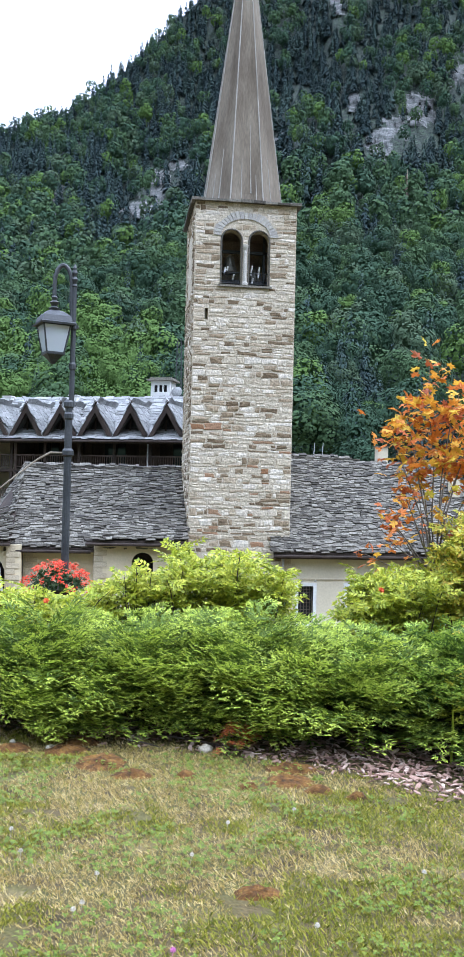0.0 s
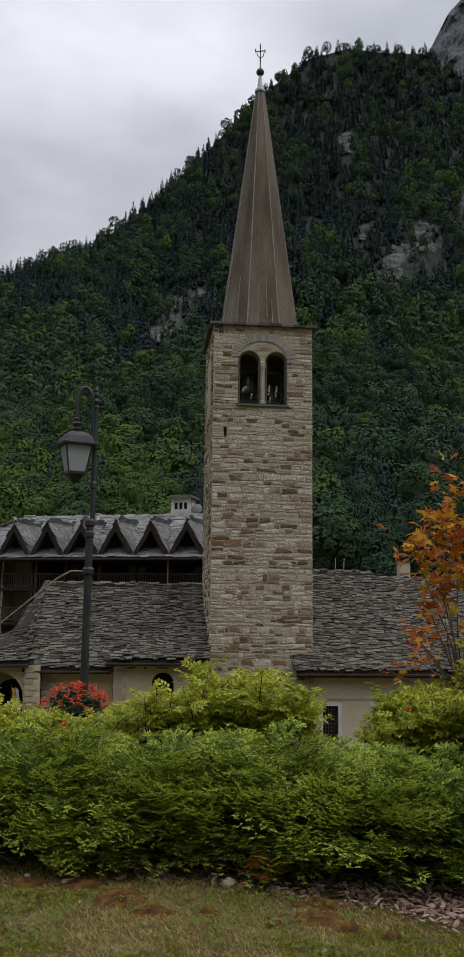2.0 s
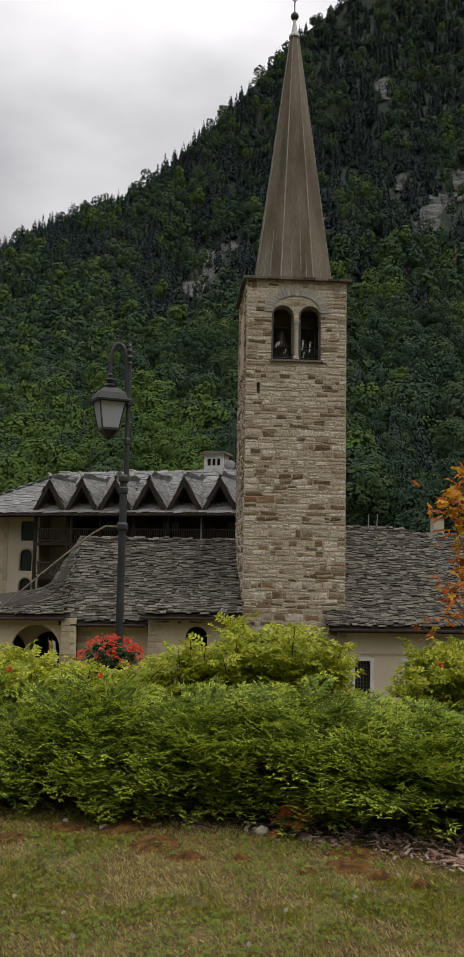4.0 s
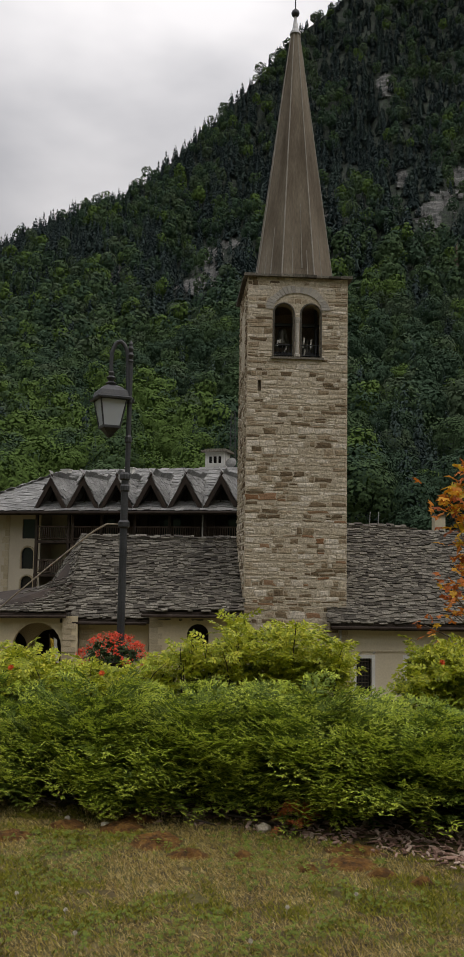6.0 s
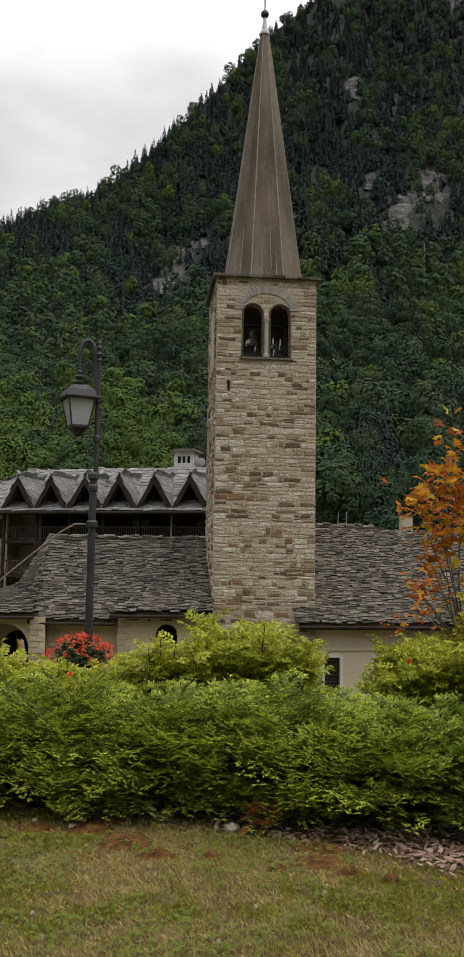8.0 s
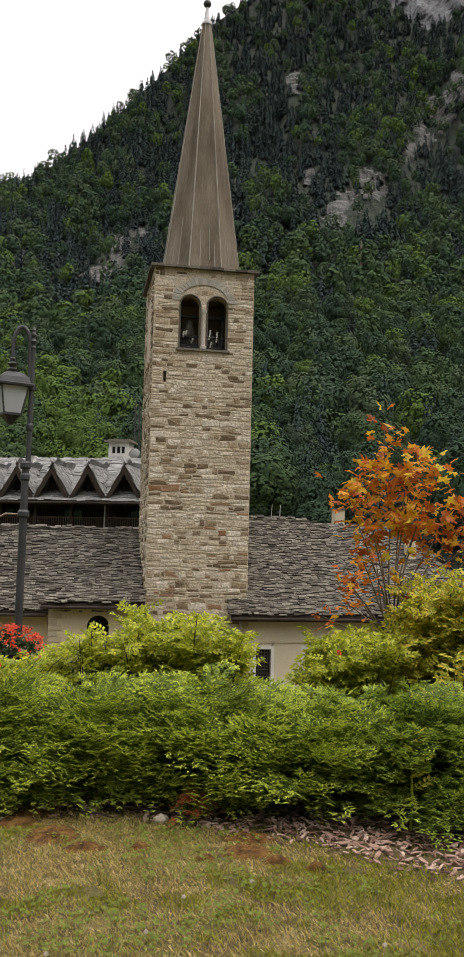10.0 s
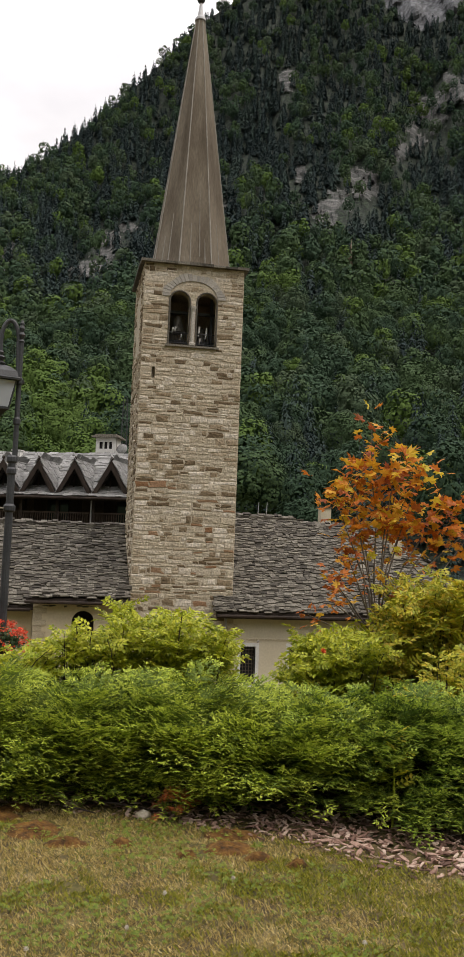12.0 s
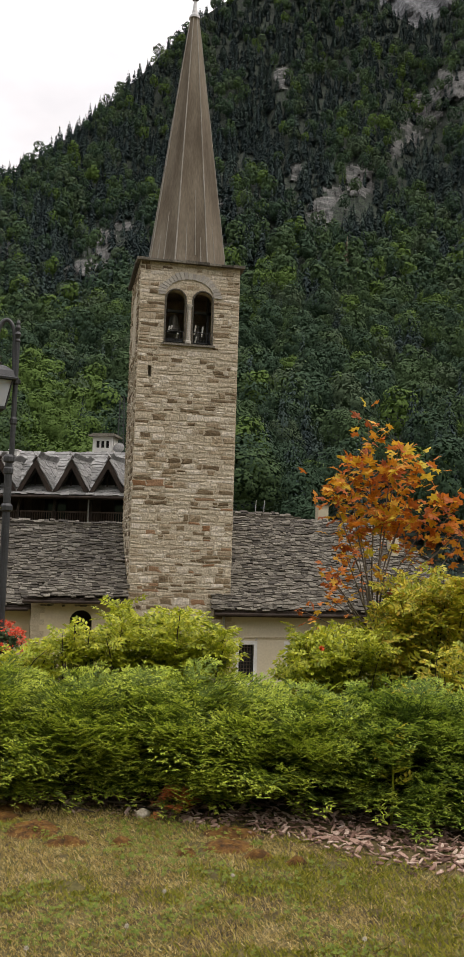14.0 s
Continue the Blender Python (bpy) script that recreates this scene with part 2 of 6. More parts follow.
def ground_z(x, y):
    z = -1.8 * smooth(8.2, 10.5, y) - 6.0 * smooth(15, 36, y)
    return z + 0.03 * (fbm(x * 0.7, y * 0.7, 3) - 0.5) * (y < 9)


M_SOIL = mat("lawn_soil", [(0.035, 0.026, 0.012), (0.085, 0.062, 0.024), (0.075, 0.066, 0.018), (0.15, 0.112, 0.052)], 3.5, 0.95, 0.8, 60, fine=0.4)
gx = np.concatenate([-np.geomspace(3000, 12, 24), np.linspace(-10, 10, 81), np.geomspace(12, 3000, 24)])
gy = np.concatenate([-np.geomspace(3000, 3, 18), np.linspace(-2, 12, 71), np.linspace(13, 50, 30), np.geomspace(56, 3000, 20)])
GX, GY = np.meshgrid(gx, gy)
idx = np.arange(GX.size).reshape(GX.shape)
quads = np.stack([idx[:-1, :-1], idx[:-1, 1:], idx[1:, 1:], idx[1:, :-1]], -1).reshape(-1, 4)
ground = new("ground", arrays("ground", np.stack([GX, GY, ground_z(GX, GY)], -1).reshape(-1, 3), quads, [M_SOIL], None, True))
tagged(ground, "dry summer lawn sloping down to the village street", "ground", kind="structure")

# The mountain side: ridge height in degrees over bearing from the lawn.
RIDGE_AZ = [-60, -30, -20, -11.8, -9.5, -3.9, 0.2, 4.35, 7.75, 11.2, 14, 16.5, 19.5, 21, 23, 25.5, 32, 45, 70]
RIDGE_EL = [12, 15, 16.8, 19.5, 20.9, 23.3, 26.3, 29.8, 32.7, 34.6, 35.0, 34.6, 34.3, 33.2, 32.2, 33.0, 33.7, 30, 22]
# Rock faces: bearing, height, half width, half height, lean.
CLIFFS = [(2.1, 19.0, 1.3, 1.2, 0.8), (0.2, 18.0, 0.9, 0.5, 0.3), (-4.4, 18.4, 0.45, 0.7, 0.0), (17.0, 22.6, 1.0, 1.1, 0.4), (19.2, 24.0, 0.9, 0.9, 0.0),
          (13.9, 29.7, 0.6, 0.5, 0.0), (24.4, 28.2, 2.2, 1.3, 0.7), (22.6, 26.2, 1.2, 0.7, 0.5), (15.0, 24.6, 0.5, 0.6, 0.0), (10.2, 22.7, 0.5, 0.6, 0.0)]


def ridge(az):
    return np.interp(az, RIDGE_AZ, RIDGE_EL)


def reach(az):
    return 520 + 20 * ridge(az)


def slope(az, s):
    """The mountain's surface: place for bearing az (degrees) and way up s (0 to 1)."""
    el = -3 + (ridge(az) + 3) * s
    r = 150 + (reach(az) - 150) * s ** 1.7
    n = fbm(az * 0.35 + 9, s * 9, 21, 5) - 0.5
    r = r * (1 + 0.16 * n * smooth(0.05, 0.3, s) * smooth(1.0, 0.9, s))
    rocky = cliff(az, el)
    r = r - rocky * (3 + 22 * (fbm(az * 3.1, el * 2.4 + az * 0.9, 31, 5) - 0.25))
    a, e = np.radians(az), np.radians(el)
    return np.stack([r * np.sin(a), r * np.cos(a), 1.6 + r * np.tan(e)], -1), el, r


def cliff(az, el):
    out = np.zeros_like(az, dtype=float)
    warp = fbm(az * 1.3, el * 1.3, 41, 5) - 0.5
    for a, e, wa, we, lean in CLIFFS:
        u, v = (az - a) / wa, (el - e - lean * (az - a)) / we
        out = np.maximum(out, smooth(1.05, 0.5, np.hypot(u, v) + 2.6 * warp))
    return out


# Floor is near black: the shade between the trees sits in its colour.
M_FLOOR = mat("shaded_forest_floor", [(0.006, 0.010, 0.007), (0.014, 0.022, 0.014), (0.032, 0.046, 0.026)], 0.25, 0.95, 1.0, 0.45, fine=0.6)
M_ROCK = mat("grey_rock", [(0.02, 0.024, 0.018), (0.05, 0.053, 0.048), (0.09, 0.09, 0.085), (0.15, 0.148, 0.14)], 0.16, 0.9, 1.0, 0.9, fine=0.6, stretch=(0.6, 0.4, 1.5))
AZ, S = np.meshgrid(np.concatenate([np.linspace(-60, -15, 30), np.linspace(-14.8, 29, 480), np.linspace(29.3, 70, 30)]), np.linspace(0, 1, 260))
P, EL, _ = slope(AZ, S)
back = P[-1:] * np.array([1.25, 1.25, 0.7])
P = np.concatenate([P, back])
idx = np.arange(P.shape[0] * P.shape[1]).reshape(P.shape[:2])
quads = np.stack([idx[:-1, :-1], idx[:-1, 1:], idx[1:, 1:], idx[1:, :-1]], -1).reshape(-1, 4)
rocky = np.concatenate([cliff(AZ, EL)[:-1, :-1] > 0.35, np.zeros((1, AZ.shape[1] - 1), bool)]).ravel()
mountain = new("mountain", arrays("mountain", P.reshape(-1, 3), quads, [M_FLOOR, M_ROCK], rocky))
tagged(mountain, "steep wooded mountainside with grey rock faces", "mountain", kind="structure")

# Unseen slope added behind the lawn; it blocks the low sky's light.
AZ3, S3 = np.meshgrid(np.linspace(80, 290, 90), np.linspace(0, 1, 14))
R3 = 260 + 500 * S3
Z3 = -8 + 330 * S3 * (0.8 + 0.4 * fbm(AZ3 * 0.06, S3 * 2, 57, 3))
P3 = np.stack([R3 * np.sin(np.radians(AZ3)), R3 * np.cos(np.radians(AZ3)), Z3], -1)
idx = np.arange(AZ3.size).reshape(AZ3.shape)
quads = np.stack([idx[:-1, :-1], idx[:-1, 1:], idx[1:, 1:], idx[1:, :-1]], -1).reshape(-1, 4)
M_FAR = mat("unseen_slope_green", [(0.025, 0.045, 0.022), (0.05, 0.08, 0.035)], 0.03, 0.95, 0.6, 0.2)
tagged(new("light_block_slope", arrays("light_block_slope", P3.reshape(-1, 3), quads, [M_FAR])), "unseen green slope added behind the lawn to block low sky light", "mountain", kind="structure")

# A far rocky summit behind the ridge.
AZ2, S2 = np.meshgrid(np.linspace(17, 48, 120), np.linspace(0, 1, 50))
top2 = np.interp(AZ2, [17, 19.5, 21, 22.5, 25, 28, 32, 40, 48], [30, 34.2, 36.2, 37.2, 38.5, 39.5, 40, 36, 30])
el2 = 27 + (top2 - 27) * S2
r2 = 1900 + 420 * S2 - 150 * fbm(AZ2 * 1.1 + el2 * 0.4, el2 * 0.9, 51, 5)
P2 = np.stack([r2 * np.sin(np.radians(AZ2)), r2 * np.cos(np.radians(AZ2)), 1.6 + r2 * np.tan(np.radians(el2))], -1)
idx = np.arange(AZ2.size).reshape(AZ2.shape)
quads = np.stack([idx[:-1, :-1], idx[:-1, 1:], idx[1:, 1:], idx[1:, :-1]], -1).reshape(-1, 4)
M_PEAK = mat("summit_rock", [(0.045, 0.05, 0.05), (0.10, 0.105, 0.11), (0.17, 0.175, 0.18)], 0.02, 0.9, 0.9, 0.12, fine=0.5)
tagged(new("summit", arrays("summit", P2.reshape(-1, 3), quads, [M_PEAK])), "bare grey rock summit behind the wooded ridge", "mountain", kind="structure")


# ---- woods ----
def conifer(count, size, seed):
    """A spruce one high: small drooping sprays over a tiered spire."""
    g = np.random.default_rng(seed)
    v, f = [], []
    for i in range(count):
        h = 1 - 0.95 * math.sqrt(g.random())
        tier = (h * 13 + g.uniform(0, 0.35)) % 1
        rr = (0.165 * (1 - h) ** 0.85 + 0.008) * (1.12 - 0.42 * tier) * g.uniform(0.8, 1.15) * 0.92
        a = g.uniform(0, 2 * math.pi)
        c, s, k = math.cos(a), math.sin(a), size * (0.45 + 0.9 * (1 - h)) * g.uniform(0.7, 1.3)
        n = len(v)
        v += [(rr * c + 0.9 * k * c, rr * s + 0.9 * k * s, h - 1.1 * k),
              ((rr - 0.5 * k) * c - 0.65 * k * s, (rr - 0.5 * k) * s + 0.65 * k * c, h + 0.5 * k),
              ((rr - 0.5 * k) * c + 0.65 * k * s, (rr - 0.5 * k) * s - 0.65 * k * c, h + 0.5 * k)]
        f.append((n, n + 1, n + 2))
    n = len(v)
    v += [(-0.012, 0, -0.03), (0.012, 0, -0.03), (0, 0, 1.0), (0, -0.012, -0.03), (0, 0.012, -0.03), (0, 0, 1.0)]
    f += [(n, n + 1, n + 2), (n + 3, n + 4, n + 5)]
    return np.array(v), np.array(f)


def broadleaf(count, size, seed):
    """A leafy crown one high: leaf sprays over a dome of rounded limbs."""
    g = np.random.default_rng(seed)
    mid = np.array([0, 0, 0.56])
    lobes = [(np.array([0.0, 0.0, 0.60]), 0.24)]
    for i in range(13):
        a, b = 2.4 * i + g.uniform(-0.4, 0.4), math.acos(1 - 1.55 * (i + 0.5) / 13)
        d = np.array([math.cos(a) * math.sin(b) * 0.8, math.sin(a) * math.sin(b) * 0.8, math.cos(b) * 1.1])
        lobes.append((mid + d * g.uniform(0.19, 0.27), g.uniform(0.085, 0.15)))
    v, f = [], []
    while len(f) < count:
        c, br = lobes[g.integers(len(lobes))]
        d = g.normal(size=3)
        d /= np.linalg.norm(d)
        p = c + d * br * g.uniform(0.86, 1.08)
        if any(np.linalg.norm(p - c2) < 0.84 * b2 for c2, b2 in lobes):
            continue
        out = (p - mid) / np.linalg.norm(p - mid)
        nrm = 0.7 * d + 0.45 * out + g.normal(size=3) * 0.13
        nrm /= np.linalg.norm(nrm)
        u = np.cross(nrm, g.normal(size=3))
        u /= np.linalg.norm(u)
        w = np.cross(nrm, u)
        s = size * g.uniform(0.6, 1.35)
        n = len(v)
        v += [p - u * s, p + u * s * 0.6 + w * s * 0.9, p + u * s * 0.7 - w * s * 0.8]
        f.append((n, n + 1, n + 2))
    n = len(v)
    v += [(-0.02, 0, -0.03), (0.02, 0, -0.03), (0.0, 0, 0.55)]
    f.append((n, n + 1, n + 2))
    return np.array(v), np.array(f)


# Distance haze is mixed into these greens as lighter, bluer colour, mostly the spruces.
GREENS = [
    mat("spruce_dark_hazed", [(0.023, 0.037, 0.038), (0.042, 0.062, 0.060)], 0.05, 0.9, 0, 1, "island", 0.16, fine=0.1, spec=0.08),
    mat("spruce_green_hazed", [(0.031, 0.050, 0.046), (0.056, 0.082, 0.069)], 0.05, 0.9, 0, 1, "island", 0.16, fine=0.1, spec=0.08),
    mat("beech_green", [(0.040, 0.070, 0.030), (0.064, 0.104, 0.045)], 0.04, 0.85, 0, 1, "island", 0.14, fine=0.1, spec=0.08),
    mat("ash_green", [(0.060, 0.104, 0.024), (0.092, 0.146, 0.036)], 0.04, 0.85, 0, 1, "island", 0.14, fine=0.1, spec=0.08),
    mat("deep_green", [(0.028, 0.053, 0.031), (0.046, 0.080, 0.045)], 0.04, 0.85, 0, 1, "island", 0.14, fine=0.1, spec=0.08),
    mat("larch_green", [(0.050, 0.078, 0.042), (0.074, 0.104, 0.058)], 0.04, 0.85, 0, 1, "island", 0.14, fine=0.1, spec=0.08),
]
CON = [[conifer(900, 0.019, i) for i in range(3)], [conifer(360, 0.030, 10 + i) for i in range(3)], [conifer(130, 0.052, 20 + i) for i in range(3)]]
BRO = [[broadleaf(2900, 0.0140, 30 + i) for i in range(4)], [broadleaf(950, 0.0235, 40 + i) for i in range(4)], [broadleaf(240, 0.045, 50 + i) for i in range(3)]]

rows_az, rows_s = [], []
s = 0.02
while s < 1.0:
    r = 150 + 950 * s ** 1.7
    step = 8.6 + r / 210
    n = int(radians(41.5) * r / step)
    rows_az.append(-13.5 + 41.5 * (np.arange(n) + rng.random(n)) / n)
    rows_s.append(s + rng.uniform(-0.4, 0.4, n) * step * 0.8 / (950 * 1.7 * s ** 0.7))
    s += step * (0.8 - 0.4 * s) / (950 * 1.7 * max(s, 0.05) ** 0.7)
taz, ts = np.concatenate(rows_az), np.clip(np.concatenate(rows_s), 0.01, 0.997)
tp, tel, tr = slope(taz, ts)
bare = np.maximum(np.maximum(cliff(taz, tel), cliff(taz, tel + 0.8)), 0.9 * cliff(taz, tel + 1.6))
keep = (rng.random(len(taz)) > bare * 0.88) & (fbm(taz * 0.9, tel * 0.9, 71) > 0.2)
taz, tp, tel, tr = taz[keep], tp[keep], tel[keep], tr[keep]
patch = fbm(taz * 0.5, tel * 0.6, 61, 3)
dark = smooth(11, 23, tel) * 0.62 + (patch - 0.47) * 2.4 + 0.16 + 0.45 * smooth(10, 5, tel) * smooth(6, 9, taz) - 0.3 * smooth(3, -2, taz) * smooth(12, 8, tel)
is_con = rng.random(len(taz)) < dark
lod = np.where(tr < 240, 0, np.where(tr < 480, 1, 2))
sets, mids = [], []
for kind, bank in ((True, CON), (False, BRO)):
    for lv in range(3):
        pick = np.where((is_con == kind) & (lod == lv))[0]
        var = rng.integers(0, len(bank[lv]), len(pick))
        for q in range(len(bank[lv])):
            ids = pick[var == q]
            if not len(ids):
                continue
            k = len(ids)
            ang, hgt = rng.uniform(0, 6.28, k), (rng.uniform(14, 29, k) if kind else rng.uniform(14, 27, k))
            wid = hgt * (rng.uniform(0.8, 1.25, k) if kind else rng.uniform(0.8, 1.15, k))
            m = np.zeros((k, 4, 4))
            m[:, 0, 0], m[:, 0, 1], m[:, 1, 0], m[:, 1, 1] = wid * np.cos(ang), -wid * np.sin(ang), wid * np.sin(ang), wid * np.cos(ang)
            m[:, 2, 2], m[:, 3, 3] = hgt, 1
            m[:, :3, 3] = tp[ids] - [0, 0, 0.6]
            v, f = scatter(*bank[lv][q], m)
            sets.append((v, f))
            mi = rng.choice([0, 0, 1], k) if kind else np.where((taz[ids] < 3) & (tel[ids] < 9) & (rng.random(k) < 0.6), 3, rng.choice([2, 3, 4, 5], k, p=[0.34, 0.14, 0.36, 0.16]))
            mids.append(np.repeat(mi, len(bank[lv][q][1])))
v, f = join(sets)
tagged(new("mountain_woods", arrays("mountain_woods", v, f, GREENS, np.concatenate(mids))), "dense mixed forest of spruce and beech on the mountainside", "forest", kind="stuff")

# a dead, rust-brown spruce on the slope
dsp, _, dsr = slope(np.array([18.35]), np.array([(18.0 + 3) / (ridge(18.35) + 3)]))
dsp = dsp[0]
snag = thing("dead_spruce", "dead rust-brown spruce with a pale bare trunk on the slope", "tree", tuple(dsp))
bm = bmesh.new()
rod(bm, [(dsp[0], dsp[1] - 6, dsp[2] - 1), (dsp[0], dsp[1] - 6, dsp[2] + 16), (dsp[0] + 0.2, dsp[1] - 6, dsp[2] + 27)], [0.45, 0.35, 0.08], 7)
part("trunk", bm, mat("bleached_wood", [(0.22, 0.17, 0.13), (0.33, 0.27, 0.22)], 0.5, 0.9, 0.2, 4), snag)
dm = np.diag([16.0, 16.0, 26.0, 1.0])
dm[:3, 3] = dsp + [0, -5, 0]
v, f = scatter(*CON[2][0], dm[None])
part("dead_foliage", arrays("dead_foliage", v, f, [mat("dead_needles", [(0.06, 0.04, 0.028), (0.13, 0.085, 0.06)], 0.3, 0.9, 0, 4, "island", 0.6)]), None, snag)["kind"] = "stuff"


# ---- church tower ----
def stone_mesh(name, material, seed, rough=0.12):
    """A unit stone, one wide and high, proud towards -y, with a worn outline."""
    g = random.Random(seed)
    bm = bmesh.new()
    out, inn = [], []
    base = [(-0.5, -0.5), (0, -0.5), (0.5, -0.5), (0.5, 0), (0.5, 0.5), (0, 0.5), (-0.5, 0.5), (-0.5, 0)]
    for x, z in base:
        jx, jz = g.uniform(-rough, rough * 0.4) * (1 if x > 0 else -1), g.uniform(-rough * 1.6, rough * 0.6) * (1 if z > 0 else -1)
        out.append(bm.verts.new((x + jx, 1.0, z + jz)))
        inn.append(bm.verts.new(((x + jx) * 0.95, g.uniform(-0.35, 0.55), (z + jz) * 0.84)))
    for i in range(8):
        j = (i + 1) % 8
        bm.faces.new((out[i], out[j], inn[j], inn[i]))
    c = bm.verts.new((0, -0.15, 0))
    for i in range(8):
        bm.faces.new((inn[i], inn[(i + 1) % 8], c))
    return finish(name, bm, material)


TX0, TX1, TY0, TY1, TZ0, TZ1 = 3.39, 8.39, 41.7, 46.7, -8.0, 15.87
tower = thing("bell_tower", "square grey stone bell tower with a tall eight-sided spire", "bell tower", ((TX0 + TX1) / 2, 44.2, TZ0))
bm = bmesh.new()
HOLES = [(4.68, 5.70, 11.84, 14.06, 0.51), (6.04, 7.06, 11.84, 14.06, 0.51)]
box(bm, TX0, TX1, TY0, TY1, TZ0, 10.1)
box(bm, TX0, TX1, TY0 + 0.5, TY1, 10.1, 11.2)
pierced(bm, TX0, TX1, 10.1, TZ1, TY0, TY0 + 0.55, [(3.94, 4.10, 10.11, 10.66, 0), *HOLES])
pierced(bm, TX0, TX1, 11.2, TZ1, TY1 - 0.5, TY1, [])
turn_left = Matrix(((0, 1, 0, 0), (1, 0, 0, 0), (0, 0, 1, 0), (0, 0, 0, 1)))
for xa, xb in ((TX0, TX0 + 0.5), (TX1 - 0.5, TX1)):
    pierced(bm, TY0 + 0.55, TY1 - 0.5, 11.2, TZ1, xa, xb, [], turn_left)
box(bm, TX0 + 0.5, TX1 - 0.5, TY0 + 0.55, TY1 - 0.5, 15.3, TZ1)
body = part("wall", bm, M_MORTAR, tower)

SPX, SPY = 5.95, 44.2
bm = bmesh.new()
c8 = 1 / math.cos(math.pi / 8)
lathe(bm, [(2.06 * c8, 0), (1.95 * c8, 0.5), (0.22 * c8, 14.35)], (SPX, SPY, 16.05), 8, 0.5)
spire = part("spire", bm, M_SPIRE, tower, "tall weathered brown-grey octagonal spire")
bm = bmesh.new()
for k in range(8):
    a = 2 * math.pi * (k + 0.5) / 8
    p = [(SPX + r * c8 * math.cos(a), SPY + r * c8 * math.sin(a), z) for r, z in ((2.03, 16.1), (1.95, 16.56), (0.22, 30.38))]
    rod(bm, p, [0.035, 0.035, 0.025], 6)
part("rib", bm, M_STREAK, spire, "pale rib along the spire's edges")
bm = bmesh.new()
for k, fr, z0, z1 in ((6, 0.25, 16.6, 20.2), (6, -0.35, 16.3, 18.4), (5, 0.1, 16.3, 19.0), (7, -0.2, 16.2, 18.6), (5, -0.4, 16.2, 17.8), (6, 0.6, 16.2, 17.6)):
    a, ap = 2 * math.pi * k / 8, lambda z: 1.95 - (z - 16.55) * 1.73 / 13.85
    pts = []
    for z in (z0, z1):
        r = ap(z) + 0.004
        t = fr * r * 0.41
        pts.append((SPX + r * math.cos(a) - t * math.sin(a), SPY + r * math.sin(a) + t * math.cos(a), z))
    rod(bm, pts, [0.035, 0.012], 5)
part("lime_streak", bm, M_STREAK, spire)
bm = bmesh.new()
lathe(bm, [(0.31, 0), (0.30, 0.12), (0.17, 0.3), (0.09, 0.9), (0.07, 1.05)], (SPX, SPY, 30.35), 14)
part("cap", bm, M_TIN, tower, "pale zinc cap")
bm = bmesh.new()
lathe(bm, [(0.02, -0.23), (0.12, -0.19), (0.2, -0.1), (0.225, 0), (0.2, 0.1), (0.12, 0.19), (0.02, 0.23)], (SPX, SPY, 31.6), 18, 0, True)
part("ball", bm, M_IRON, tower, "dark metal ball")
bm = bmesh.new()
rod(bm, [(SPX, SPY, 31.8), (SPX, SPY, 33.35)], 0.035, 6)
rod(bm, [(SPX - 0.26, SPY, 32.85), (SPX + 0.26, SPY, 32.95)], 0.03, 6)
for sx in (-1, 1):
    rod(bm, [(SPX, SPY, 32.45), (SPX + sx * 0.16, SPY, 32.6), (SPX + sx * 0.2, SPY, 32.8)], 0.022, 5)
    rod(bm, [(SPX + sx * 0.26, SPY, 32.8), (SPX + sx * 0.27, SPY, 33.02)], 0.03, 5)
part("cross", bm, M_IRON, tower, "wrought iron cross")
bm = bmesh.new()
for i in range(9):
    xa = TX0 - 0.22 + i * (TX1 - TX0 + 0.44) / 9
    box(bm, xa + 0.01, xa + (TX1 - TX0 + 0.44) / 9 - 0.01, TY0 - 0.22, TY0 + 0.4, TZ1, TZ1 + 0.13 + 0.03 * math.sin(i * 5.1))
box(bm, TX0 - 0.24, TX1 + 0.22, TY0 + 0.4, TY1 + 0.22, TZ1, TZ1 + 0.14)
box(bm, TX0 + 0.1, TX1 - 0.1, TY0 + 0.05, TY1 - 0.1, TZ1 + 0.13, TZ1 + 0.19)
part("cornice", bm, M_SLATE_I, tower, "thin projecting stone cornice slabs")
bm = bmesh.new()
box(bm, 4.55, 7.2, TY0 - 0.12, TY0 + 0.3, 11.74, 11.84)
part("sill", bm, M_SLATE_I, tower, "belfry sill slab")
# belfry inside: bell, frame and guard rails
for cx, r in ((5.28, 0.42), (6.62, 0.34)):
    bm = bmesh.new()
    lathe(bm, [(r, 0), (r * 0.93, 0.06), (r * 0.7, 0.3), (r * 0.55, 0.62), (r * 0.45, 0.78), (r * 0.2, 0.86), (0.05, 0.9)], (cx, 43.0 if r > 0.4 else 43.6, 12.75 if r > 0.4 else 12.4), 20, 0, True)
    part("bell", bm, M_BRONZE, tower, "bronze church bell")
bm = bmesh.new()
for z in (12.25, 13.75):
    box(bm, TX0 + 0.5, TX1 - 0.5, 42.92, 43.08, z, z + 0.14)
for x in (4.75, 5.87, 7.0):
    box(bm, x - 0.06, x + 0.06, 42.92, 43.08, 11.2, 15.3)
part("bell_frame", bm, M_IRON, tower)
